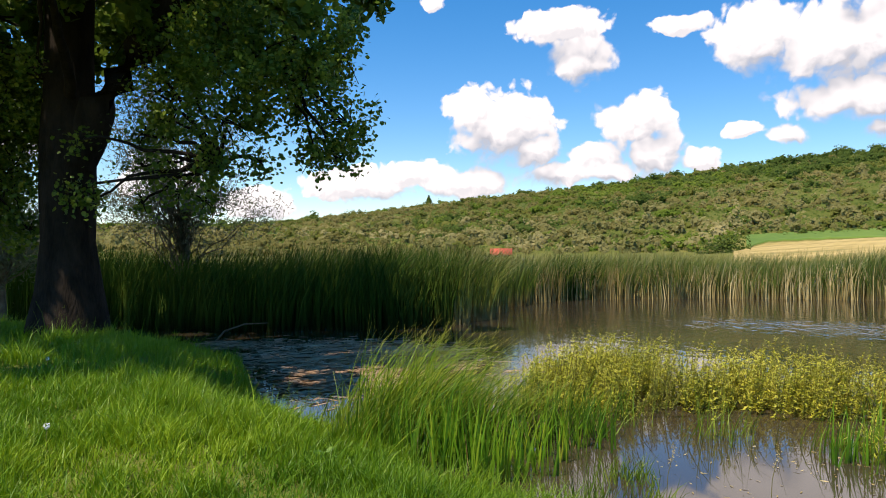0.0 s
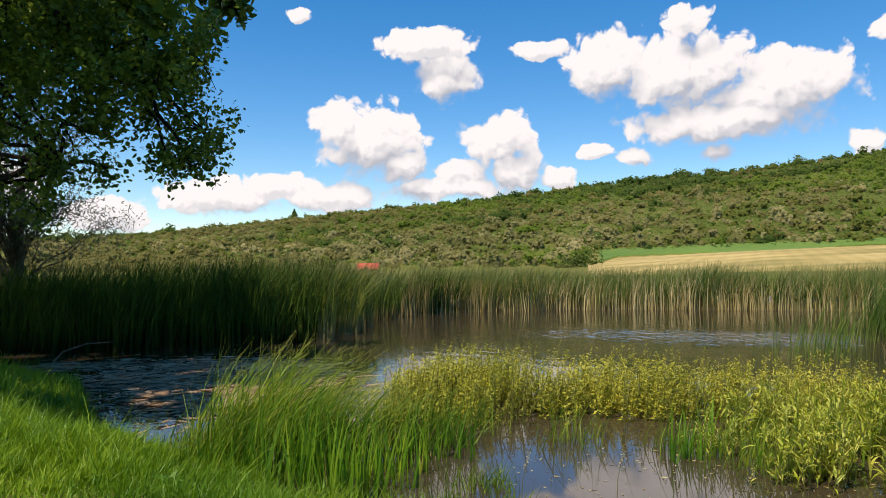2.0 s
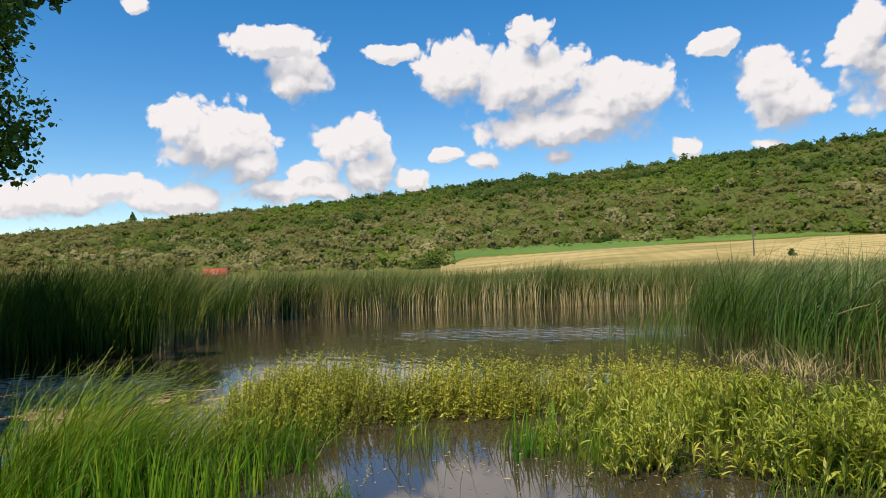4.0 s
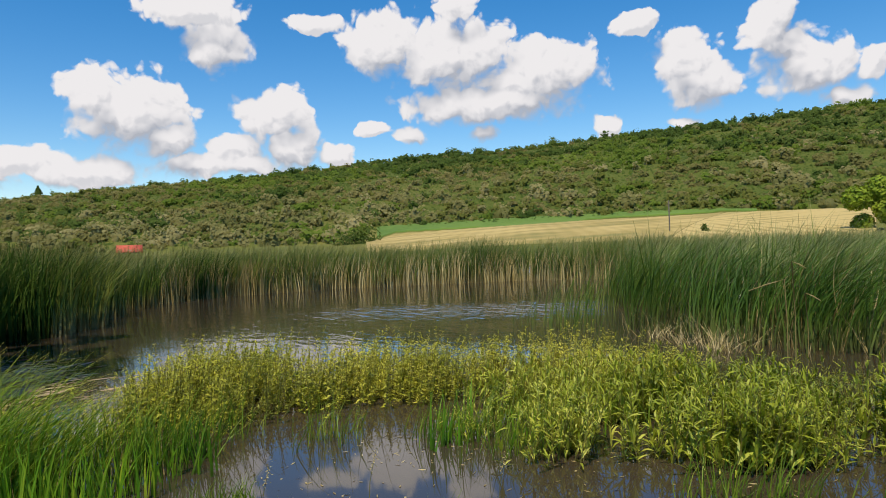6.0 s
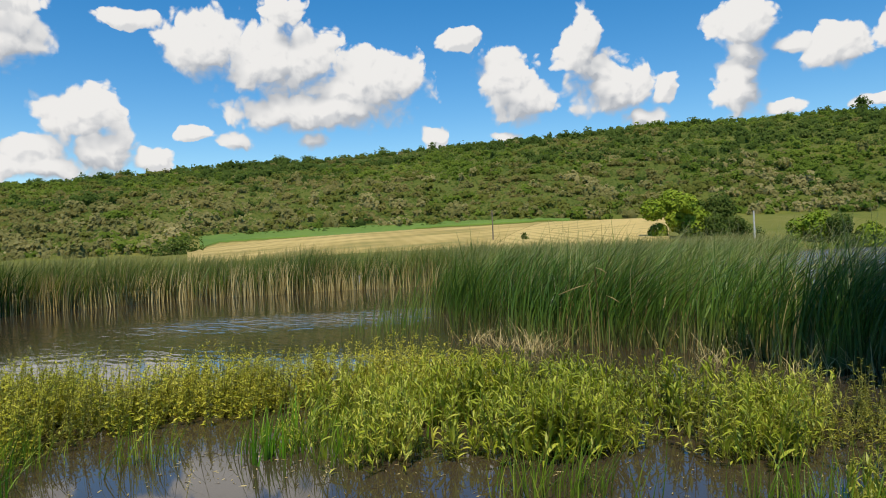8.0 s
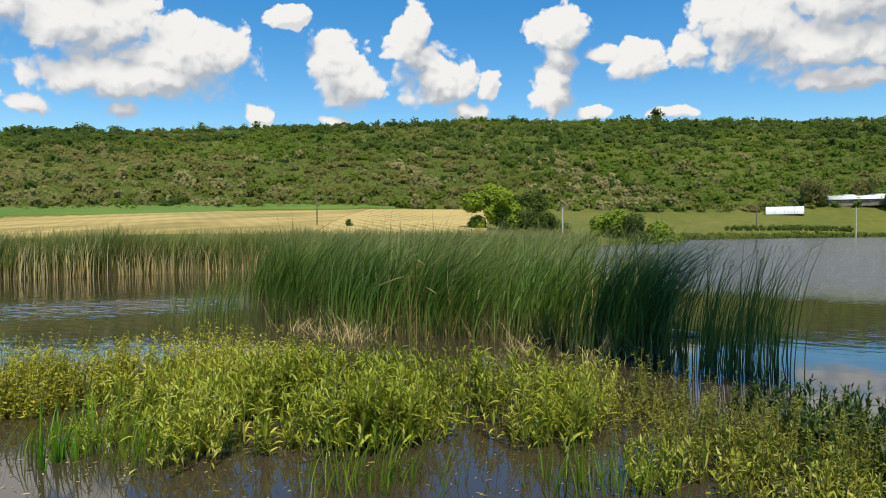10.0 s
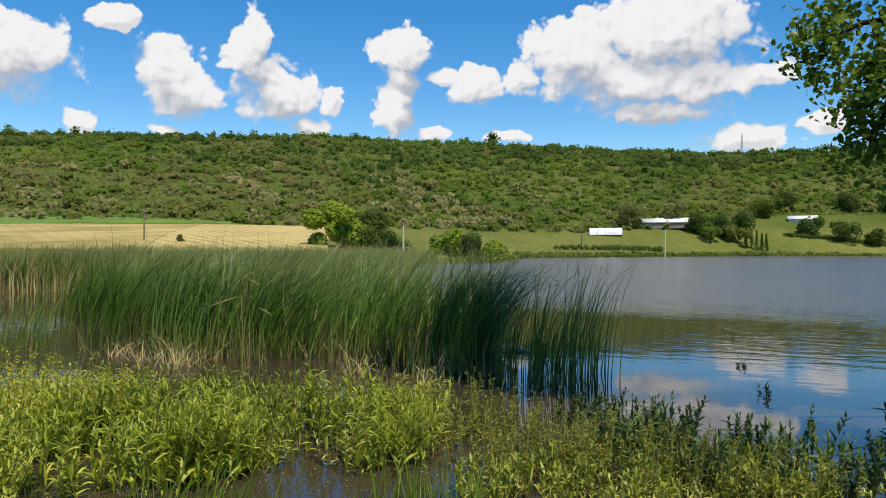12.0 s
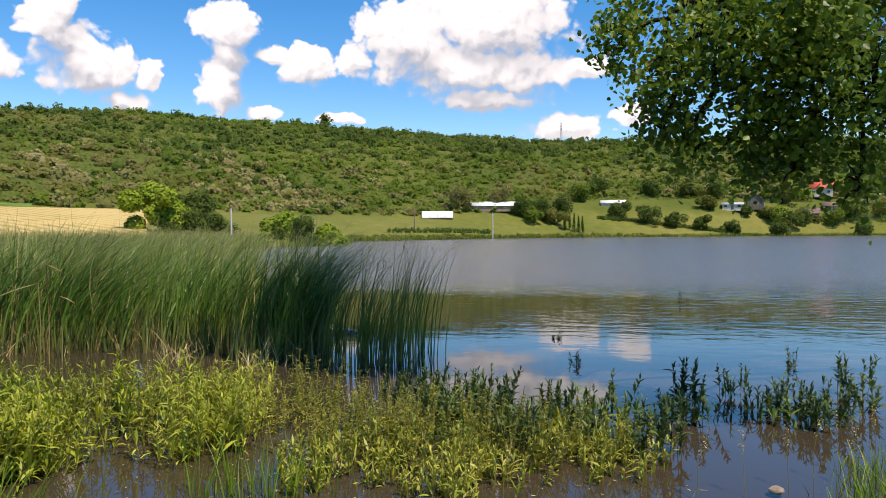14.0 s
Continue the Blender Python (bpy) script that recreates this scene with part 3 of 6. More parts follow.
def lance(base, length, width, heading, rise, droop, levels=4, rng=RNG):
    """Lance-shaped leaves that spring from base along heading, rise at an angle and arch over."""
    n = len(base)
    t = np.linspace(0, 1, levels)
    hd = np.stack([np.cos(heading), np.sin(heading)], 1)
    reach = length[:, None] * (np.cos(rise)[:, None] * t + 0.25 * droop[:, None] * t ** 2)
    z = length[:, None] * (np.sin(rise)[:, None] * t - droop[:, None] * t ** 2)
    c = np.concatenate([base[:, None, :2] + hd[:, None] * reach[..., None], (base[:, 2:3] + z)[..., None]], 2)
    prof = np.array([0.25, 1.0, 0.75, 0.05]) if levels == 4 else np.interp(t, [0, 0.35, 0.7, 1], [0.25, 1, 0.75, 0.05])
    s = np.stack([-hd[:, 1], hd[:, 0], rng.uniform(-0.5, 0.5, n)], 1)[:, None] * (width[:, None] * prof[None] * 0.5)[..., None]
    v = np.stack([c - s, c + s], 2).reshape(-1, 3)
    i = (np.arange(n)[:, None] * levels + np.arange(levels - 1)[None]).ravel() * 2
    f = np.stack([i, i + 1, i + 3, i + 2], 1)
    uv = np.stack([np.repeat(rng.random(n), levels * 2), np.tile(np.repeat(t, 2), n)], 1)
    return v, f, uv


def tube(points, radii, sides=8, knots=0.0, rng=RNG):
    """A tapered limb along points."""
    p, r = np.asarray(points, float), np.asarray(radii, float)
    d = np.gradient(p, axis=0); d /= np.linalg.norm(d, axis=1)[:, None] + 1e-9
    ref = np.where(np.abs(d[:, 2:3]) > 0.8, [[1.0, 0, 0]], [[0, 0, 1.0]])
    a = np.cross(d, ref); a /= np.linalg.norm(a, axis=1)[:, None] + 1e-9
    b = np.cross(d, a)
    th = np.linspace(0, 2 * np.pi, sides, endpoint=False)
    rr = r[:, None] * (1 + knots * rng.normal(size=(len(p), sides)))
    v = (p[:, None] + rr[..., None] * (np.cos(th)[None, :, None] * a[:, None] + np.sin(th)[None, :, None] * b[:, None])).reshape(-1, 3)
    i, j = np.meshgrid(np.arange(len(p) - 1), np.arange(sides), indexing="ij")
    j2 = (j + 1) % sides
    f = np.stack([i * sides + j, i * sides + j2, (i + 1) * sides + j2, (i + 1) * sides + j], -1).reshape(-1, 4)
    return v, f, np.zeros((len(v), 2))


def limb(a, b, r0, r1, sag=0.0, wobble=0.06, n=7, sides=7, rng=RNG):
    a, b = np.asarray(a, float), np.asarray(b, float)
    t = np.linspace(0, 1, n)[:, None]
    p = a + (b - a) * t
    p[:, 2] += (sag * np.sin(np.pi * t[:, 0]))
    p[1:-1] += rng.normal(0, wobble * np.linalg.norm(b - a) / n * 1.5, (n - 2, 3))
    return tube(p, np.linspace(r0, r1, n), sides)


def box(x0, x1, y0, y1, z0, z1):
    v = np.array([(x, y, z) for z in (z0, z1) for x, y in ((x0, y0), (x1, y0), (x1, y1), (x0, y1))], float)
    f = np.array([(3, 2, 1, 0), (4, 5, 6, 7), (0, 1, 5, 4), (1, 2, 6, 5), (2, 3, 7, 6), (3, 0, 4, 7)])
    return v, f, np.zeros((8, 2))


def inside(poly, x, y):
    """Which points lie in a polygon."""
    r = np.zeros(len(x), bool)
    for (x0, y0), (x1, y1) in zip(poly, poly[1:] + poly[:1]):
        c = (y0 > y) != (y1 > y)
        r ^= c & (x < (x1 - x0) * (y - y0) / (y1 - y0 + 1e-12) + x0)
    return r


def scatter(poly, n, rng=RNG):
    """About n points spread over a polygon."""
    p = np.array(poly)
    lo, hi = p.min(0), p.max(0)
    out = np.zeros((0, 2))
    while len(out) < n:
        q = rng.uniform(lo, hi, (n * 2, 2))
        out = np.concatenate([out, q[inside(poly, q[:, 0], q[:, 1])]])
    return out[:n]


def rough(x, y, scale, seed=0.0):
    """Smooth noise of about -1 to 1."""
    a = np.sin(x * scale + 1.7 * np.sin(y * scale * 0.8 + seed) + seed * 3.1)
    b = np.sin(y * scale * 1.13 + 1.9 * np.sin(x * scale * 0.7 + seed * 1.7) + 0.6)
    c = np.sin((x + y) * scale * 2.3 + seed * 5 + 2 * np.sin((x - y) * scale * 1.1))
    return (a + b + 0.6 * c) / 2.6


def direction(az, d):
    a = np.radians(az)
    return d * np.sin(a), d * np.cos(a)


# ---- the lie of the land ----
BANK = [(-70, 66), (-30, 36), (-13, 21), (-8.6, 17.6), (-6.8, 16.0), (-5.3, 15.2), (-4.1, 14.3), (-3.5, 12.8), (-2.95, 11.0), (-2.4, 9.7), (-1.7, 8.8), (-0.6, 7.2), (0.5, 5.9), (1.6, 4.6), (2.8, 3.5), (3.9, 2.3),
        (4.7, 0.6), (5.4, -1.2), (6.5, -2.75), (8.3, -4.2), (11, -8), (18, -14), (45, -32), (140, -82), (420, -205)]
SHORE_AZ = [-70, -30, 0, 40, 58, 66, 72, 75, 82, 93, 104, 115, 125]
SHORE_D = [90, 62, 64, 66, 76, 90, 112, 158, 186, 236, 267, 306, 340]
FOOT_AZ = [-70, -16, 0, 10, 20, 24, 30, 36, 50, 60, 72, 82, 90, 96, 104, 112, 125]
FOOT_D = [150, 150, 175, 180, 172, 180, 190, 192, 195, 200, 215, 242, 255, 290, 305, 330, 360]
FOOT_EL = [0.3, 0.3, 0.4, 0.5, 0.6, 0.9, 1.4, 1.75, 1.85, 1.8, 1.5, 1.4, 1.6, 2.3, 2.4, 2.3, 2.0]
RIDGE_AZ = [-70, -40, -16, -8.5, 0, 5.4, 11, 18.7, 24, 32, 40, 51, 60, 72, 85, 98, 115, 140]
RIDGE_EL = [1.5, 2.6, 3.2, 3.93, 5.0, 5.6, 6.13, 6.92, 7.38, 7.88, 8.4, 8.98, 9.2, 8.95, 8.06, 7.47, 6.8, 4.2]
RIDGE_D = 450.0


def bank_distance(x, y):
    """Metres from the near bank's waterline: positive on the dry side."""
    best = np.full(np.shape(x), 1e9); sign = np.ones(np.shape(x))
    for (x0, y0), (x1, y1) in zip(BANK, BANK[1:]):
        dx, dy = x1 - x0, y1 - y0
        t = np.clip(((x - x0) * dx + (y - y0) * dy) / (dx * dx + dy * dy), 0, 1)
        d = np.hypot(x - x0 - t * dx, y - y0 - t * dy)
        s = np.where((x - x0) * dy - (y - y0) * dx > 0, 1.0, -1.0)
        near = d < best - 1e-9
        best, sign = np.where(near, d, best), np.where(near, s, sign)
    return best * sign


def step(x):
    x = np.clip(x, 0, 1)
    return x * x * (3 - 2 * x)


def height(x, y):
    """Ground height; the water stands at 0."""
    x, y = np.asarray(x, float), np.asarray(y, float)
    d, az = np.hypot(x, y), np.degrees(np.arctan2(x, y))
    shore, foot = np.interp(az, SHORE_AZ, SHORE_D), np.interp(az, FOOT_AZ, FOOT_D)
    zf = 2 + foot * np.tan(np.radians(np.interp(az, FOOT_AZ, FOOT_EL)))
    zr = 2 + RIDGE_D * np.tan(np.radians(np.interp(az, RIDGE_AZ, RIDGE_EL))) - 3.0
    u = np.clip((d - shore - 6) / np.maximum(foot - shore - 6, 1), 0, 1)
    flat = 0.75 * step((d - shore) / 6) - 0.6 * step((shore + 1 - d) / 5)
    far = flat + (zf - 0.75) * u
    h = np.clip((d - foot) / (RIDGE_D - foot), 0, 1)
    far = np.where(d > foot, zf + (zr - zf) * (h * 1.12 - 0.12 * h * h), far)
    far = np.where(d > RIDGE_D, zr - (d - RIDGE_D) * 0.06, far)
    far = far + rough(x, y, 0.03, 1.0) * 1.2 * step((d - 160) / 100)
    b = bank_distance(x, y)
    near = 0.50 * step(b / 2.2 + 0.08) + 0.12 * step((b - 3) / 10) + rough(x, y, 0.9, 2.0) * 0.035 * step(b) + np.clip(b - 60, 0, 400) * 0.03
    near = np.where(b < 0.2, np.maximum(-0.55, b * 0.16), near)
    dry = b > -0.05
    return np.maximum(np.where(dry, near, np.where(d > shore - 6, far, np.where(b > -12, np.maximum(near, -0.6), -0.6))), -4.0)


def ground_mesh():
    r = np.concatenate([np.linspace(0.004, 30, 110), np.geomspace(30.6, 470, 150), np.geomspace(500, 4500, 18)])
    a = np.radians(np.linspace(-180, 180, 433)[:-1])
    rr, aa = np.meshgrid(r, a, indexing="ij")
    x, y = rr * np.sin(aa), rr * np.cos(aa)
    z = height(x, y)
    v = np.stack([x, y, z], -1).reshape(-1, 3)
    n = len(a)
    i, j = np.meshgrid(np.arange(len(r) - 1), np.arange(n), indexing="ij")
    j2 = (j + 1) % n
    f = np.stack([i * n + j, (i + 1) * n + j, (i + 1) * n + j2, i * n + j2], -1).reshape(-1, 4)
    return mesh("ground", v, f, M_GROUND, smooth=True)


tagged(new("ground", ground_mesh()), "grassy muddy ground rising to a long scrub-covered hill", "ground", kind="structure")
wv = np.array([(-90, -260, 0), (460, -260, 0), (460, 130, 0), (-90, 130, 0)], float)
tagged(new("water", mesh("water", wv, np.array([(0, 1, 2, 3)]), M_WATER)), "still brown pond water reflecting sky and clouds", "water", kind="structure")


def land_patch(name, material, az0, az1, near, far, lift, label, category, steps=(60, 30)):
    """A crop sheet on the land, between two azimuths (each at its near and far end) and two distances."""
    u = np.linspace(0, 1, steps[1])
    s, uu = np.meshgrid(np.linspace(0, 1, steps[0]), u, indexing="ij")
    a = (az0[0] * (1 - s) + az1[0] * s) * (1 - uu) + (az0[1] * (1 - s) + az1[1] * s) * uu
    d = near(a) * (1 - uu) + far(a) * uu
    x, y = direction(a, d)
    z = height(x, y) + lift * np.minimum(1, np.minimum.reduce([uu, 1 - uu]) * 30 + 0.05)
    v = np.stack([x, y, z], -1).reshape(-1, 3)
    i, j = np.meshgrid(np.arange(steps[0] - 1), np.arange(steps[1] - 1), indexing="ij")
    k = i * steps[1] + j
    f = np.stack([k, k + 1, k + steps[1] + 1, k + steps[1]], -1).reshape(-1, 4)
    return tagged(new(name, mesh(name, v, f, material, smooth=True)), label, category, kind="structure")


foot_at = lambda a: np.interp(a, FOOT_AZ, FOOT_D)
FIELD_AZ = [22, 23, 25, 30, 34, 43, 50.5, 60.5]
FIELD_EL = [0.5, 0.6, 1.25, 1.4, 1.52, 1.8, 1.88, 1.79]
STRIP_EL = [1.3, 1.75, 1.9, 2.05, 2.15, 2.26, 2.16, 1.85]


def reach(a, els):
    """How far the land lies at azimuths a where it shows at the heights above the horizon given for FIELD_AZ."""
    a = np.asarray(a, float)
    ds = np.linspace(96, 260, 120)
    x, y = direction(a[..., None], ds)
    seen = np.degrees(np.arctan2(height(x, y) - 2.0, ds))
    return ds[np.argmax(seen >= np.interp(a, FIELD_AZ, els)[..., None], axis=-1)]


land_patch("wheat_field", M_WHEAT, (22.6, 22.6), (46.8, 50.9), lambda a: 95 + 0 * a, lambda a: np.maximum(reach(a, FIELD_EL), 98), 0.35, "pale gold mown wheat field below the hill", "field")
land_patch("wheat_field_rows", M_WHEAT_ROWS, (46.86, 50.96), (60.5, 60.5), lambda a: 95 + 0 * a, lambda a: reach(a, FIELD_EL), 0.35, "pale gold wheat field with curved drill rows", "field")
land_patch("green_field", M_PASTURE, (23.5, 23.5), (53, 53), lambda a: reach(a, FIELD_EL) + 1.5, lambda a: reach(a, STRIP_EL), 0.3, "strip of fresh green pasture under the scrub", "field")

# ---- scrub on the hill ----
def scrub(name, centres, radii, tall, per, leaf, material, label, category, rng=RNG):
    """Many bushes, each a few lobes of leaf clumps round a small core; per: clumps for a bush of 1 m radius."""
    n = len(centres)
    k = np.clip(per * radii ** 1.5, 10, 130).astype(int)
    i = np.repeat(np.arange(n), k)
    m = len(i)
    lob = np.concatenate([rng.normal(0, 0.42, (n, 5, 2)), rng.uniform(0.0, 0.68, (n, 5, 1))], 2)[i, rng.integers(0, 5, m)]
    d = rng.normal(size=(m, 3)); d /= np.linalg.norm(d, axis=1)[:, None]
    q = lob + d * rng.uniform(0.3, 0.5, (m, 1)) * [1, 1, 0.7]
    q[:, 2] = np.maximum(q[:, 2], 0.03)
    p = centres[i] + q * np.stack([radii, radii, tall], 1)[i]
    size = leaf * np.clip(radii[i], 0.6, 3) ** 0.35 * rng.uniform(0.55, 1.4, m)
    v, f, uv = leaves(p, size, d * 0.75 + [-0.45, -0.45, 0.15], aspect=0.85)
    tint = rng.random(n)
    uv[:, 0] = np.repeat(tint[i], 4) * 0.6 + uv[:, 0] * 0.4
    v, f, uv = joined([(v, f, uv), mounds(centres, radii * 0.5, tall * 0.5, tint * 0.6 + 0.15, sides=5)])
    return tagged(new(name, mesh(name, v, f, material, uv, True)), label, category, kind="stuff")


def hill_points(n, az0, az1, lo, hi, rng=RNG):
    """Places on the slope; lo and hi are parts of the way from foot to ridge."""
    az = rng.uniform(az0, az1, n); u = lo + (hi - lo) * rng.random(n) ** 1.25
    foot = foot_at(az)
    d = np.sqrt(foot ** 2 + u * (RIDGE_D ** 2 - foot ** 2))
    x, y = direction(az, d)
    return az, u, np.stack([x, y, height(x, y)], 1)


def build_hill():
    az, u, p = hill_points(13500, -42, 128, 0.0, 1.03)
    edge = np.interp(az, FIELD_AZ, STRIP_EL, left=-9, right=-9)
    open_land = rough(p[:, 0], p[:, 1], 0.035, 7.0) + 0.6 * rough(p[:, 0], p[:, 1], 0.12, 3.0)
    keep = (u < 0.06) | (u > 0.95) | (RNG.random(len(p)) < np.clip(1.05 - 0.5 * open_land, 0.45, 1))
    keep &= (np.degrees(np.arctan2(p[:, 2] - 1.6, np.hypot(p[:, 0], p[:, 1]))) > edge) & ~((az > 94) & (az < 128) & (u < 0.02))
    az, u, p = az[keep], u[keep], p[keep]
    n = len(p)
    big = rough(p[:, 0], p[:, 1], 0.022, 4.0) + 0.55 * rough(p[:, 0], p[:, 1], 0.08, 2.0)
    hue = 0.8 * rough(p[:, 0], p[:, 1], 0.03, 9.0) + 0.5 * rough(p[:, 0], p[:, 1], 0.11, 5.0) + RNG.normal(0, 0.28, n)
    dark = big + RNG.normal(0, 0.3, n) + np.interp(u, [0, 0.4, 0.75, 1], [-0.45, -0.1, 0.3, 0.45]) + np.interp(az, [-20, 10, 35, 60, 80, 110], [-0.5, -0.2, 0.2, 0.25, 0.1, 0.0])
    arid = hue + np.interp(az, [-20, 5, 25, 45, 58, 66, 80, 110], [0.75, 0.55, 0.15, 0.1, 0.15, -0.25, -0.35, -0.4]) - 0.35 * (u - 0.35)
    bloom = RNG.random(n) < np.clip(0.85 - 2.1 * u, 0.012, 1) * np.clip(0.7 + 0.7 * big, 0.2, 1) * np.interp(az, [-10, 5, 30, 60, 75, 100], [0.4, 0.75, 1.0, 0.9, 0.6, 0.35])
    wood = ~bloom & (dark > 0.42)
    dry = ~bloom & ~wood & (arid > 0.42)
    olive = ~bloom & ~wood & ~dry & (arid > -0.02)
    fresh = ~bloom & ~wood & ~dry & ~olive
    for sel, nm, mt, r, h, lab, cat in ((dry, "dry_scrub", M_DRYSCRUB, 1.5, 1.5, "tan and olive dry scrub on the far hillside", "scrub"),
                                   (wood, "hill_woods", M_WOOD, 1.9, 2.6, "dark green woods of low trees on the hillside", "trees"),
                                   (olive, "hill_scrub", M_HILL, 1.6, 1.8, "olive green thorny scrub covering the hillside", "scrub"),
                                   (fresh, "fresh_scrub", M_FRESHSCRUB, 1.7, 1.9, "fresh green scrub and young trees on the hillside", "scrub"),
                                   (bloom, "blossom_scrub", M_BLOSSOM, 1.7, 2.4, "scrub with creamy white blossom along the hill foot", "scrub")):
        q = p[sel]
        rr = r * np.clip(RNG.lognormal(-0.05, 0.42, len(q)), 0.4, 2.4)
        scrub(nm, q, rr, h * (rr / r) ** 0.8 * RNG.uniform(0.75, 1.3, len(q)), 16, 0.78, mt, lab, cat)
    # a ragged row of trees on the skyline
    n = 1300
    a = RNG.uniform(-42, 128, n)
    a = a[RNG.random(n) < 0.65 + 0.5 * rough(a * 3.0, a * 0, 1.0, 2.0)]
    x, y = direction(a, RNG.uniform(441, 456, len(a)))
    rr = np.clip(RNG.lognormal(0.0, 0.4, len(a)), 0.5, 2.4)
    scrub("ridge_trees", np.stack([x, y, height(x, y)], 1), rr, rr * RNG.uniform(1.0, 1.7, len(a)), 22, 0.55, M_FRESHSCRUB, "ragged row of low trees along the ridge", "trees")
    # rough herbage between the bushes
    n = 80000
    az, u, p = hill_points(n, -42, 128, 0.01, 1.0)
    p[:, 2] += RNG.uniform(0.05, 0.6, n) * (0.6 + 0.5 * rough(p[:, 0], p[:, 1], 0.2, 4.0))
    seen = np.degrees(np.arctan2(p[:, 2] - 1.6, np.hypot(p[:, 0], p[:, 1]))) > np.interp(az, FIELD_AZ, STRIP_EL, left=-9, right=-9)
    p = p[seen]
    v, f, uv = leaves(p, RNG.uniform(0.6, 1.3, len(p)), np.tile([-0.5, -0.5, 0.6], (len(p), 1)), 0.8)
    uv[:, 0] = np.clip(uv[:, 0] * 0.5 + 0.5 * np.repeat(0.5 + 0.6 * rough(p[:, 0], p[:, 1], 0.05, 6.0), 4), 0, 1)
    tagged(new("hill_herbage", mesh("hill_herbage", v, f, M_WOOD, uv)), "rough yellow-green herbage between the bushes on the hillside", "grass", kind="stuff")


build_hill()


# ---- reeds ----
WALL = [(-19, 27), (-14, 23), (-9.6, 20.6), (-4.8, 19.8), (-1.4, 20.4), (0.3, 21.8), (1.2, 25), (2.2, 29), (4, 33.3), (6.2, 35.2), (9.0, 36.2), (12.0, 36.7), (15.4, 36.6), (19, 35.4), (24, 33), (27, 30.6),
        (29.5, 28), (34, 25), (45, 22), (60, 23), (92, 30)]
WIND = (0.17, -0.08)


def along(line, n, rng=RNG):
    """n points spread evenly along a line, with the outward normal (to the left of travel)."""
    p = np.array(line, float)
    s = np.hypot(*np.diff(p, axis=0).T)
    c = np.concatenate([[0], np.cumsum(s)])
    t = rng.uniform(0, c[-1], n)
    i = np.clip(np.searchsorted(c, t) - 1, 0, len(s) - 1)
    u = ((t - c[i]) / s[i])[:, None]
    d = (p[i + 1] - p[i]) / s[i][:, None]
    return p[i] + (p[i + 1] - p[i]) * u, np.stack([-d[:, 1], d[:, 0]], 1), t / c[-1]


def reed_belt(name, line, n, depth0, depth1, tall, wide, material, label, levels=4, spread=0.1, jitter=0.5, wind=WIND, power=1.0, bend=0.13, curl=2.6, gaps=9.0, ragged=0.0):
    p, nrm, t = along(line, n)
    off = depth0 + (depth1 - depth0) * RNG.random(n) ** power + rough(p[:, 0], p[:, 1], 1.3, 3.0) * jitter
    q = p + nrm * off[:, None]
    q = q[rough(q[:, 0], q[:, 1], 2.6, 6.0) + RNG.normal(0, 0.35, n) > -gaps]
    n = len(q)
    h = tall * (0.55 + 0.5 * RNG.random(n) ** 0.6) * (1 + 0.06 * rough(q[:, 0], q[:, 1], 0.5, 1.0) + ragged * rough(q[:, 0], q[:, 1], 3.1, 4.0))
    drift = np.stack([rough(q[:, 0], q[:, 1], 1.6, 8.0), rough(q[:, 0], q[:, 1], 1.6, 11.0)], 1) * bend
    v, f, uv = blades(np.concatenate([q, np.full((n, 1), -0.1)], 1), h, wide * RNG.uniform(0.6, 1.4, n), wind, bend, spread, levels, curl=curl, drift=drift)
    uv[:, 0] = np.clip(uv[:, 0] * 0.6 + 0.25 * np.repeat(0.5 + 0.5 * rough(q[:, 0], q[:, 1], 0.7, 5.0), levels * 2) + 0.15 * np.repeat(0.5 + 0.8 * rough(q[:, 0], q[:, 1], 3.1, 9.0), levels * 2), 0, 1)
    return tagged(new(name, mesh(name, v, f, material, uv)), label, "reeds", kind="stuff")


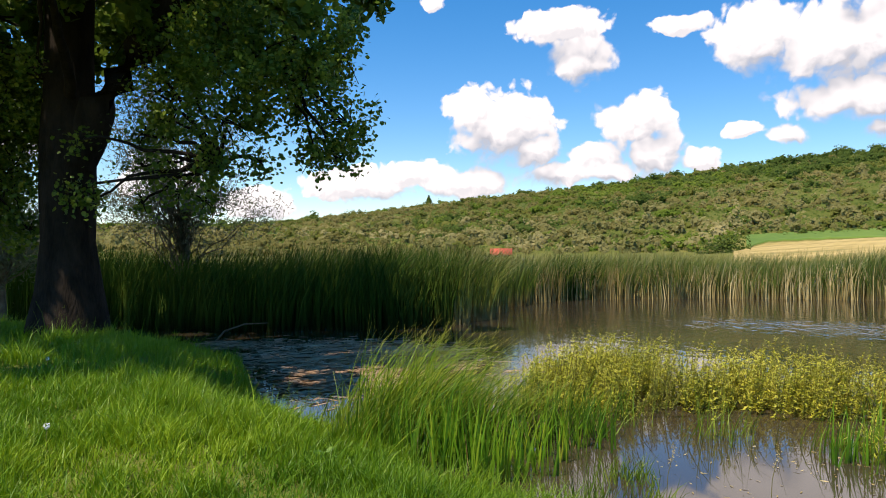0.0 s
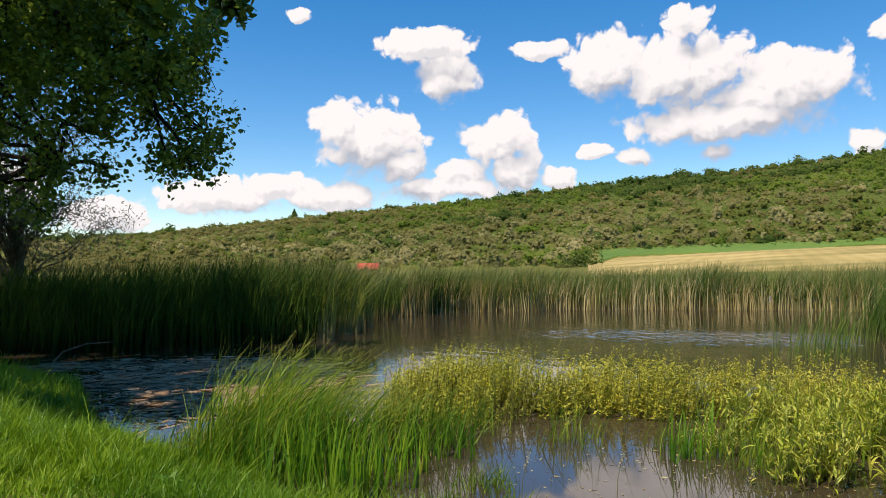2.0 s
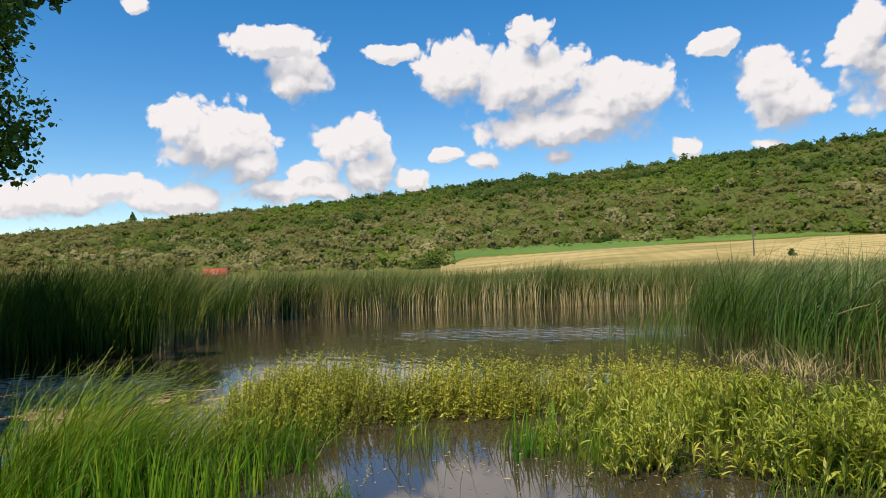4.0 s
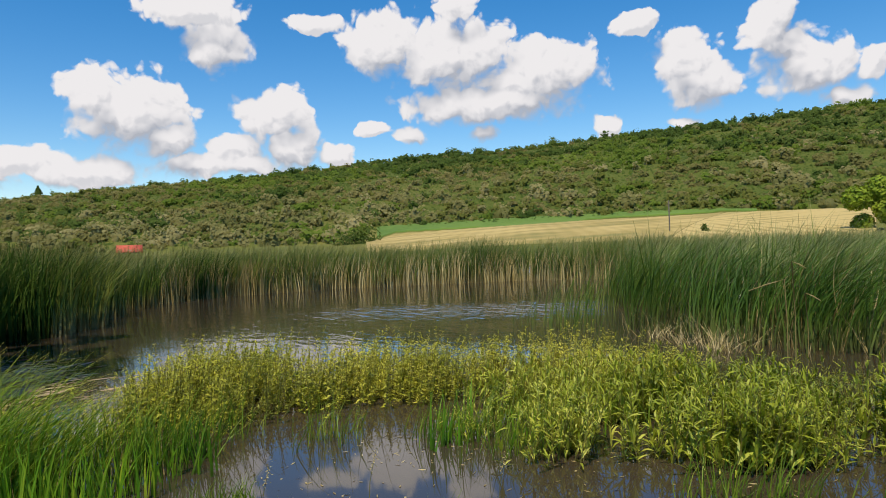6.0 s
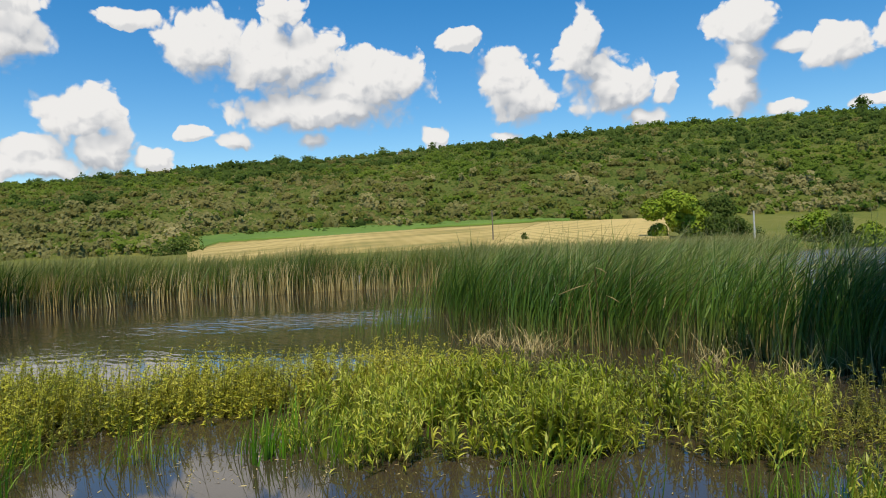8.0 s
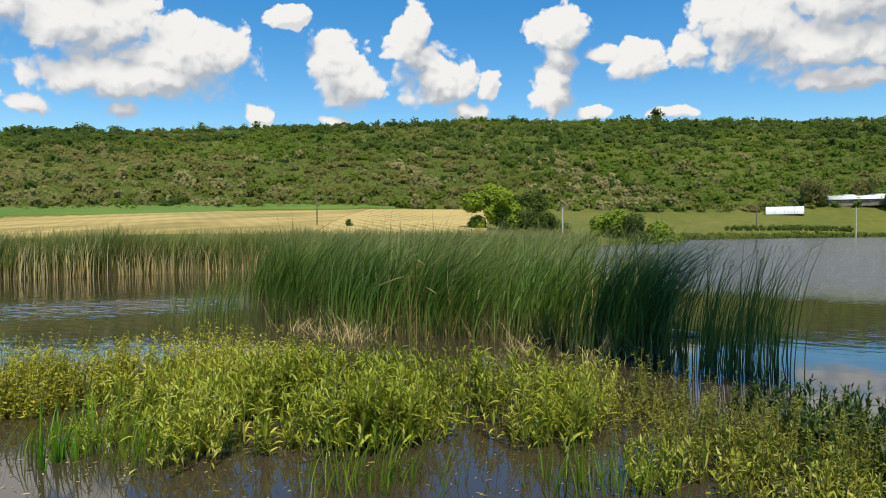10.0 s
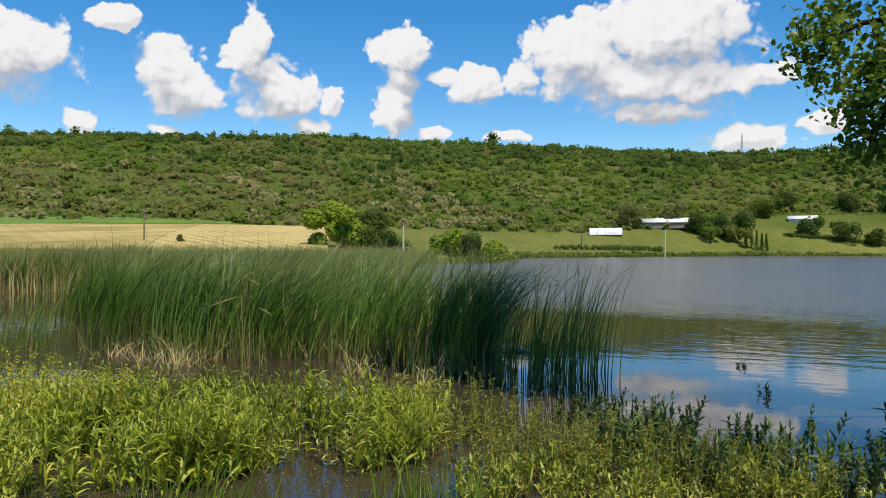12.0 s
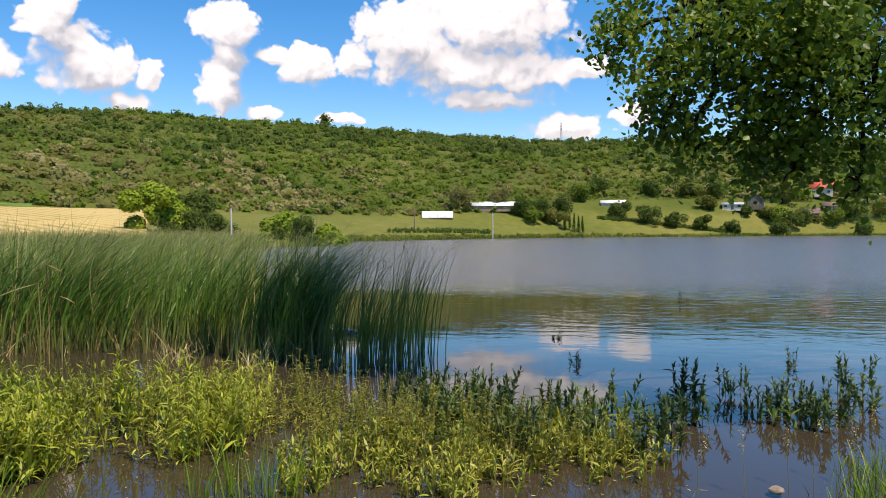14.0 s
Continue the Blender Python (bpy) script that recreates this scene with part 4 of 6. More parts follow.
def build_reeds():
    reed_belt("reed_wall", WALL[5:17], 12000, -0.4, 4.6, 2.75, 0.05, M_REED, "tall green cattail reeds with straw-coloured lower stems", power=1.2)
    reed_belt("reed_wall_fresh", WALL[:8], 9500, 0.2, 5.0, 2.75, 0.05, M_REED_FRESH_SHADED, "tall fresh green cattail reeds, coloured darker for the tree's shade", power=1.2, bend=0.18)
    reed_belt("reed_patch_fresh", [(5.4, 34.7), (6.4, 35.2), (7.6, 35.6)], 420, -0.6, 1.2, 2.6, 0.05, M_REED_FRESH_SHADED, "dark green cattail patch in the reed edge")
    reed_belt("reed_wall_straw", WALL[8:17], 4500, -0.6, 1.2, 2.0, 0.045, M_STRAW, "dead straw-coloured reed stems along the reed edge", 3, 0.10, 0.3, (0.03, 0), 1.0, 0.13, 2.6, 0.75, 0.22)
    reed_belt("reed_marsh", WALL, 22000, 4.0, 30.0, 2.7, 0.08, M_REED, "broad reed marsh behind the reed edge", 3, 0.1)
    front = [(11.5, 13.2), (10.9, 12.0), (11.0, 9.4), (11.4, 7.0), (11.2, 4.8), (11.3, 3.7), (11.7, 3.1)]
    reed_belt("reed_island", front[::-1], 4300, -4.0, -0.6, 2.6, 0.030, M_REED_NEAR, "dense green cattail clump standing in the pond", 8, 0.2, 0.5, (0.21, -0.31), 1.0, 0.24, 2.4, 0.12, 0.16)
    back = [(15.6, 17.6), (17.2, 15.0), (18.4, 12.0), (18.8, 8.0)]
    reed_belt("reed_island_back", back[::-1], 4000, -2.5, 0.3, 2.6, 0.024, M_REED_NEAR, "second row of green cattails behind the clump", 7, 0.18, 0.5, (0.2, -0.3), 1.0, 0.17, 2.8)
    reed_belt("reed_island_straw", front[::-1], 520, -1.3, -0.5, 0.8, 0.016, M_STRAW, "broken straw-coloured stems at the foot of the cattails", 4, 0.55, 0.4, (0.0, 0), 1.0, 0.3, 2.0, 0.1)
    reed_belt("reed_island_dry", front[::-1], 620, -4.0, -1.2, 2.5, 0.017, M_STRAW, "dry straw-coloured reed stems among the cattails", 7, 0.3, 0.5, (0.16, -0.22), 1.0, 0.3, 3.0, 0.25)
    # separate sprays at the open end of the clump, with last year's dark tassels
    for x, y, n, k in ((11.9, 2.2, 30, 1), (12.3, 2.9, 44, 1), (12.9, 2.1, 24, 1), (13.1, 2.6, 24, 1), (11.3, 2.75, 34, 1), (11.6, 2.45, 34, 1), (11.95, 1.75, 12, 1), (11.5, 3.2, 44, 1), (11.3, 13.5, 40, 0.85), (11.0, 13.9, 26, 0.65), (11.5, 14.3, 30, 0.75), (10.7, 13.0, 26, 0.6), (10.9, 14.9, 12, 0.45), (12.2, 14.2, 40, 0.9)):
        b = np.concatenate([RNG.normal(0, 0.13 if y < 9 else 0.3, (n, 2)), np.full((n, 1), -0.1)], 1)
        v, f, uv = blades(b, k * RNG.uniform(1.3, 2.5, n), RNG.uniform(0.014, 0.024, n), (0.13, -0.20), 0.07, 0.10, 7, curl=2.6)
        ob = thing("reed_clump", "loose clump of dark green cattail stems in open water", "reeds", (x, y, 0), group="reed clumps")
        tagged(part("stem_mass", mesh("stem_mass", v, f, M_REED_NEAR, uv), ob), kind="stuff")
        tip = v.reshape(n, 7, 2, 3)[::6, -2].mean(1)
        m = len(tip)
        c = np.repeat(tip, 12, 0) + RNG.normal(0, 1, (m * 12, 3)) * [0.008, 0.008, 0.05]
        v, f, uv = leaves(c, RNG.uniform(0.025, 0.05, m * 12), None, 0.25, 0.8)
        tagged(part("tassel_mass", mesh("tassel_mass", v, f, M_TASSEL, uv), ob, "dark brown seed tassels"), kind="stuff")


build_reeds()


# ---- bank grass ----
def build_grass():
    poly = [(-12, 18), (-8, 17.2), (-3.8, 15), (-2.2, 10.4), (0.8, 6.2), (5.4, 1.4), (7.8, -3.4), (5.2, -3.6), (3.6, 1.0), (0.2, 3.6), (-4.5, 3.8), (-9, 9)]
    close = [(-5.2, 3.2), (0.4, 2.8), (2.6, 3.2), (1.2, 5.2), (-0.6, 7.4), (-3.4, 8.6), (-6.6, 7.0)]
    out = []
    for poly, n, lo, hi, w0, w1, wind, spread in ((poly, 105000, 0.08, 0.20, 0.007, 0.014, (0.1, -0.05), 0.6), (close, 55000, 0.10, 0.24, 0.006, 0.012, (0.1, -0.05), 0.5), (poly, 7000, 0.22, 0.42, 0.004, 0.008, (0.2, -0.1), 0.4)):
        q = scatter(poly, n)
        z = height(q[:, 0], q[:, 1])
        d = np.hypot(q[:, 0], q[:, 1])
        lump = 0.8 * rough(q[:, 0], q[:, 1], 1.6, 2.0) + 0.8 * rough(q[:, 0], q[:, 1], 5.0, 1.0) + 0.5 * rough(q[:, 0], q[:, 1], 11.0, 4.0)
        keep = (z > 0.02) & (RNG.random(n) < np.clip(9.5 / d, 0.35, 1) * np.clip(0.85 + 0.5 * lump, 0.5, 1))
        q, z, d, lump = q[keep], z[keep], d[keep], lump[keep]
        h = RNG.uniform(lo, hi, len(q)) * np.clip(1 + 0.75 * lump, 0.35, 2.3)
        v, f, uv = blades(np.concatenate([q, z[:, None] - 0.01], 1), h, RNG.uniform(w0, w1, len(q)) * (0.8 + d / 14), wind, 0.3, spread, 4)
        uv[:, 0] = np.clip(uv[:, 0] * 0.7 + 0.3 * np.repeat(0.5 + 0.5 * lump, 8), 0, 1)
        out.append((v, f, uv))
    v, f, uv = joined(out)
    tagged(new("grass", mesh("grass", v, f, M_GRASS, uv)), "lush bright green grass on the pond bank", "grass", kind="stuff")


build_grass()


# ---- marsh plants ----
def tuft(n, tall, radius, wide, wind=(0.16, 0.02), spread=0.5, bend=0.18):
    b = np.concatenate([RNG.normal(0, radius * 0.5, (n, 2)), np.full((n, 1), -0.08)], 1)
    return blades(b, tall * RNG.uniform(0.5, 1.1, n), wide * RNG.uniform(0.7, 1.3, n), wind, bend, spread, 5)


def herb(stems, tall, radius, leaf, per, aspect=0.3, rise=0.6, bare=0.3):
    """A bushy herb: thin stems with lance leaves all the way up. Returns the stems and the leaves."""
    b = np.concatenate([RNG.normal(0, radius * 0.5, (stems, 2)), np.full((stems, 1), -0.1)], 1)
    h = tall * RNG.uniform(0.6, 1.1, stems)
    lean = RNG.normal(0, 0.13, (stems, 2)) + b[:, :2] * 0.4 + np.array([0.10, -0.04])
    k = per
    t = RNG.uniform(bare, 1.0, (stems, k))
    pos = np.concatenate([b[:, None, :2] + lean[:, None] * (h[:, None] * t)[..., None], (b[:, 2:3] + h[:, None] * t)[..., None]], 2).reshape(-1, 3)
    L = leaf * RNG.uniform(0.55, 1.2, stems * k) * (1.1 - 0.5 * t.ravel())
    lf = lance(pos, L, L * aspect, RNG.uniform(0, 2 * np.pi, stems * k), RNG.normal(rise, 0.35, stems * k), RNG.uniform(0.1, 0.6, stems * k), 4 if leaf > 0.1 else 3)
    tops = b + np.concatenate([lean * h[:, None], h[:, None]], 1)
    st = joined([tube(np.linspace(p, q, 3), [0.005, 0.004, 0.002], 4) for p, q in zip(b, tops)])
    return st, lf


def plant(name, st, lf, mstem, mleaf, label, category, group):
    ob = thing(name, label, category, group=group)
    tagged(part("stalk_mass", mesh("stalk_mass", st[0], st[1], mstem, st[2]), ob), kind="stuff")
    tagged(part("foliage", mesh("foliage", lf[0], lf[1], mleaf, lf[2]), ob), kind="stuff")
    return ob


def strew(kinds, spots, sink=0.0, lo=0.8, hi=1.2):
    """Copies of the plants of one kind at the spots; the first ones are moved there themselves."""
    for i, (x, y) in enumerate(spots):
        m = pose(x, y, sink, 0, 0, RNG.uniform(-40, 40)) @ Matrix.Scale(RNG.uniform(lo, hi), 4)
        if i < len(kinds):
            kinds[i].matrix_world = m
        else:
            c = copy_thing(kinds[i % len(kinds)], Matrix.Identity(4))
            c.matrix_world = m


def build_marsh():
    water = np.array([(2.3, 7.0, 0.75), (2.9, 6.2, 0.8), (1.9, 6.2, 0.6), (3.6, 6.9, 0.35), (5.6, 4.0, 0.5), (4.6, 5.0, 0.45), (7.0, 2.75, 0.4), (7.8, 2.9, 0.35), (5.2, 5.9, 0.3), (1.6, 8.9, 0.35), (4.2, 9.0, 0.4), (2.9, 9.3, 0.45), (3.5, 8.6, 0.6), (5.2, 8.4, 0.4), (4.9, 6.8, 0.55), (2.4, 8.7, 0.5), (6.6, 5.4, 0.4), (4.4, 8.2, 0.7), (3.8, 7.6, 0.6), (4.2, 6.5, 0.5), (7.4, 4.3, 0.35)])

    def free(p):
        return np.all([np.hypot(p[:, 0] - x, p[:, 1] - y) > r for x, y, r in water], 0)

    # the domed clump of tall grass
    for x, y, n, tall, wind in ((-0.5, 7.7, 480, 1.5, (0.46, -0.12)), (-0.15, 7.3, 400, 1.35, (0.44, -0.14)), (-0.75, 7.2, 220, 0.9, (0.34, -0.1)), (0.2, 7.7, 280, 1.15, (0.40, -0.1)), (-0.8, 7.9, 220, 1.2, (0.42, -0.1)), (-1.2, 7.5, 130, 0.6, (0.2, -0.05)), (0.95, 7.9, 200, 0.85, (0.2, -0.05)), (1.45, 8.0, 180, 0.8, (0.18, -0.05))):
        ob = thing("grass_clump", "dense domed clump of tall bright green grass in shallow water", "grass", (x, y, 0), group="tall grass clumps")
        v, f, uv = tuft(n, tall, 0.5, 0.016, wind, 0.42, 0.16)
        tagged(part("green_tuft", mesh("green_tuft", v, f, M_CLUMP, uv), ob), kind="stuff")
        v, f, uv = tuft(n // 7, tall * 0.55, 0.62, 0.009, spread=0.7)
        tagged(part("dry_tuft", mesh("dry_tuft", v, f, M_STRAW, uv), ob, "straw-coloured dead blades"), kind="stuff")
    # sword-leaved flags at the clump's foot
    for x, y, n, tall in ((0.05, 6.75, 60, 0.9), (0.42, 6.45, 62, 0.85), (0.75, 6.6, 44, 0.75), (-0.35, 6.95, 46, 0.8), (1.1, 7.1, 24, 0.6), (0.2, 7.0, 50, 0.8), (0.85, 7.3, 26, 0.65), (1.5, 7.5, 20, 0.6), (-0.75, 7.0, 30, 0.65), (1.7, 8.1, 18, 0.6), (4.0, 6.9, 26, 0.6), (4.6, 6.4, 22, 0.6), (5.3, 6.3, 20, 0.55), (4.4, 7.4, 24, 0.65)):
        v, f, uv = tuft(n, tall, 0.3, 0.026, (0.04, -0.02), 0.22, 0.1)
        ob = thing("water_flag", "upright bright green sword-shaped water flag leaves", "marsh plant", (x, y, 0), group="water flags")
        tagged(part("blade_tuft", mesh("blade_tuft", v, f, M_FLAG, uv), ob), kind="stuff")
    for x, y in ((4.1, 7.1), (4.6, 6.9), (5.0, 6.8), (4.4, 6.3), (5.4, 6.5), (2.2, 8.6), (1.6, 8.2), (6.0, 5.8), (6.4, 5.1), (5.8, 7.2), (3.1, 7.8), (4.9, 4.2), (5.2, 3.9), (5.9, 2.6), (6.0, 2.2)):
        v, f, uv = tuft(64, 0.66, 0.40, 0.012, (0.14, -0.08), 0.3, 0.2)
        ob = thing("grass_clump", "loose upright clump of thin green grass in shallow water", "grass", (x, y, 0), group="upright grass clumps")
        tagged(part("green_tuft", mesh("green_tuft", v, f, M_TALLGRASS, uv), ob), kind="stuff")
    # yellow-green herbs
    kinds = [plant("yellow_herb", *herb(30, 0.82, 0.5, 0.095, 46, 0.34, 0.6, 0.14), M_STEM, M_YELLOW, "bushy yellow-green marsh herb standing in shallow water", "marsh plant", "yellow marsh herbs") for _ in range(5)]
    p = scatter([(1.3, 8.5), (1.3, 10.4), (1.7, 12.6), (2.4, 12.8), (4.4, 11.9), (5.9, 10.4), (7.6, 8.8), (7.8, 6.9), (6.0, 6.6), (4.6, 7.6), (3.0, 8.2)], 170)
    p = p[free(p) & (rough(p[:, 0], p[:, 1], 1.8, 5.0) > -0.4)]
    strew(kinds, np.concatenate([[(-0.3, 8.5), (0.3, 8.8), (0.75, 9.2)], p[:88]]), 0, 0.55, 1.1)
    olive = [plant("fine_herb", *herb(30, 0.6, 0.5, 0.07, 40, 0.3, 0.7, 0.2), M_STEM, M_OLIVE, "fine-leaved olive marsh herb in the shallows", "marsh plant", "olive marsh herbs") for _ in range(4)]
    strew(olive, [(7.5, 3.5), (7.9, 3.2), (8.2, 3.8), (7.6, 4.1), (8.5, 4.4), (7.9, 4.8), (8.6, 3.4), (7.3, 2.1), (7.7, 1.7), (6.9, 1.9), (8.1, 5.6), (7.2, 6.4), (6.6, 7.6), (2.7, 9.4), (3.6, 9.8), (5.2, 9.4), (6.1, 8.8), (7.0, 1.2), (7.5, 0.8), (7.9, 1.4), (7.2, 0.1), (7.7, 0.0), (8.2, 2.0), (8.3, 2.5), (7.4, -0.5), (6.8, 0.5), (9.0, 3.0), (9.3, 4.2), (8.9, 5.2)], 0, 0.8, 1.15)
    kinds = [plant("lance_herb", *herb(19, 0.78, 0.44, 0.20, 22, 0.15, 1.05, 0.16), M_STEM, M_LANCE, "light green marsh herb with long lance-shaped leaves", "marsh plant", "lance-leaved marsh herbs") for _ in range(5)]
    p = scatter([(3.6, 7.6), (5.0, 8.0), (6.6, 7.2), (7.9, 5.6), (8.2, 3.4), (7.2, 2.9), (6.2, 4.4), (5.0, 5.6), (3.9, 6.4)], 150)
    p = p[free(p) & (rough(p[:, 0], p[:, 1], 2.2, 3.0) > -0.28)]
    strew(kinds, p[:68], 0, 0.5, 1.15)
    p = scatter([(6.4, 2.6), (7.4, 2.3), (8.1, 0.6), (7.6, -0.7), (6.5, -0.5), (6.1, 1.2)], 24)
    kinds2 = [plant("dock_herb", *herb(15, 0.46, 0.42, 0.20, 15, 0.16, 1.2, 0.0), M_STEM, M_PALEDOCK, "pale green broad-leaved dock in the shallows", "marsh plant", "dock in the shallows") for _ in range(4)]
    strew(kinds2, p, 0, 0.6, 1.0)
    # dark docks standing in the deeper water
    kinds = [plant("water_dock", *herb(8, 0.55, 0.24, 0.17, 26, 0.22, 1.1), M_STEM, M_DOCK, "dark green water dock standing in open water", "marsh plant", "water docks") for _ in range(5)]
    strew(kinds, [(9.0, 1.78), (9.3, 1.6), (9.1, 1.2), (8.5, 1.3), (8.97, 0.81), (8.7, 0.5), (8.1, 1.0), (8.4, 0.66), (8.1, 0.4), (8.7, -0.07), (8.3, -0.2), (7.7, 0.1), (7.9, 0.7), (7.4, 0.2), (8.07, -0.13), (8.34, -0.68), (7.6, -0.43),
                  (7.95, -0.98), (7.5, -0.8), (9.3, -1.7), (8.55, -1.68), (8.7, -1.5), (9.9, -2.4), (9.1, -2.6), (8.8, -2.85), (8.45, -2.9), (8.6, -3.05), (10.1, -3.9), (9.2, -3.7), (7.5, -1.1), (9.2, 1.35), (8.8, 1.05), (8.25, 0.85)], 0, 0.75, 1.15)
    leafy = [plant("water_dock", *herb(10, 0.44, 0.34, 0.19, 20, 0.16, 1.1, 0.0), M_STEM, M_LEAFYDOCK, "leafy green water dock in the shallows", "marsh plant", "leafy docks") for _ in range(4)]
    strew(leafy, [(7.9, 1.2), (8.2, 0.9), (7.6, 0.75), (7.3, 0.6), (7.8, 0.35), (7.2, 1.05), (8.5, 0.9), (7.5, 1.6), (7.9, -0.3), (8.3, -0.55), (7.7, -0.75), (8.75, -2.8), (9.05, -2.55)], 0, 0.8, 1.2)
    # grass tufts along the waterline
    meshes = [tuft(54, 0.32, 0.22, 0.012, (0.06, -0.03), 0.4) for _ in range(5)]
    meshes = [mesh("blade_tuft", v, f, M_TALLGRASS, uv) for v, f, uv in meshes]
    p, nrm, t = along(BANK[10:17], 40)
    off = RNG.uniform(0.1, 1.3, 40)
    for i, (x, y) in enumerate(p + nrm * off[:, None]):
        ob = thing("shore_tuft", "tuft of fine green grass growing at the waterline", "grass", (x, y, 0), RNG.uniform(-40, 40), "waterline tufts")
        tagged(part("blade_tuft", meshes[i % 5], ob), kind="stuff")
    for i, (x, y) in enumerate(((6.75, -2.75), (7.0, -2.95), (6.6, -2.5), (7.2, -3.1), (6.9, -3.2), (7.4, -3.4), (6.4, -2.35), (7.1, -2.75))):
        ob = thing("shore_tuft", "tuft of fine green grass growing at the waterline", "grass", (x, y, 0), RNG.uniform(-40, 40), "waterline tufts")
        tagged(part("blade_tuft", meshes[i % 5], ob), kind="stuff")
    # flowering grass stalks
    st = tube([(0, 0, -0.1), (0.02, 0, 0.25), (0.07, -0.03, 0.5)], [0.003, 0.0025, 0.0015], 4)
    t = RNG.random(46)
    p = np.stack([0.035 + 0.05 * t, -0.015 - 0.02 * t, 0.34 + 0.2 * t], 1) + RNG.normal(0, 0.014, (46, 3))
    hd = leaves(p, RNG.uniform(0.012, 0.026, 46), None, 0.35, -0.6)
    ms, mh = mesh("stalk", *st[:2], M_STEM, st[2]), mesh("seed_head", hd[0], hd[1], M_STRAW, hd[2])
    for x, y in ((6.4, -1.5), (6.6, -1.9), (6.9, -2.2), (7.1, -2.5), (6.3, -1.1), (6.7, -2.4), (7.3, -2.9), (6.2, -0.7), (5.9, 0.4), (5.5, 1.6), (2.6, 5.6), (1.8, 5.7), (3.4, 5.0)):
        ob = thing("grass_stalk", "thin flowering grass stalk with a pale seed head", "grass", (x, y, 0), RNG.uniform(-50, 50), "flowering grass stalks")
        part("stalk", ms, ob); tagged(part("seed_head", mh, ob), kind="stuff")


build_marsh()


# ---- trees ----
def crown(lobes, per_m3, size, droop=0.4):
    out = []
    for x, y, z, r in lobes:
        high = z > 7.0
        n = int(per_m3 * r ** 2.2 * (0.2 if high else 1.0))
        # leaves hang in sprays
        k = max(6, n // 95)
        s = RNG.normal(size=(k, 3)); s /= np.linalg.norm(s, axis=1)[:, None]
        s *= (r * RNG.uniform(0.3, 1.1, k))[:, None]
        c = s[RNG.integers(0, k, n)] + RNG.normal(0, 0.12 + 0.035 * r, (n, 3)) * [1, 1, 1.15]
        out.append(broad_leaves(c + [x, y, z], size * (2.4 if high else 1.0) * RNG.uniform(0.6, 1.25, n)))
    return joined(out)


def build_tree(place, label, limbs, lobes, per, leaf, twigs):
    ob = thing("tree", label, "tree", place, group="bank trees")
    p0 = np.array(place)
    first = True
    for i, (a, b, r0, r1, sag) in enumerate(limbs):
        if first:
            n = 9
            t = np.linspace(0, 1, n)[:, None]
            pts = np.array(a) + (np.array(b) - np.array(a)) * t
            rad = np.linspace(r0, r1, n); rad[0] *= 1.45; rad[1] *= 1.15
            v, f, uv = tube(pts - p0, rad, 18, 0.035)
        else:
            v, f, uv = limb(np.array(a) - p0, np.array(b) - p0, r0, r1, sag, sides=9)
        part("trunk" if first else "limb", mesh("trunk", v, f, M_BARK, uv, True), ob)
        first = False
    ends = np.array([l[1] for l in limbs[1:]])
    tw = []
    for x, y, z, r in lobes:
        e = ends[np.argmin(((ends - [x, y, z]) ** 2).sum(1))]
        tw.append(limb(e - p0, np.array([x, y, z]) - p0, 0.05, 0.02, 0.1, 0.12))
        for _ in range(twigs):
            q = np.array([x, y, z]) + np.clip(RNG.normal(0, r * 0.5, 3), -r * 0.75, r * 0.75)
            tw.append(limb(np.array([x, y, z]) - p0, q - p0, 0.018, 0.005, 0.05, 0.15, 5, 5))
    v, f, uv = joined(tw)
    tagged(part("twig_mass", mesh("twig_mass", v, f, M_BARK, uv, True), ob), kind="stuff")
    v, f, uv = crown(lobes, per, leaf)
    tagged(part("crown", mesh("crown", v - p0, f, M_LEAF, uv), ob), kind="stuff")
    return ob


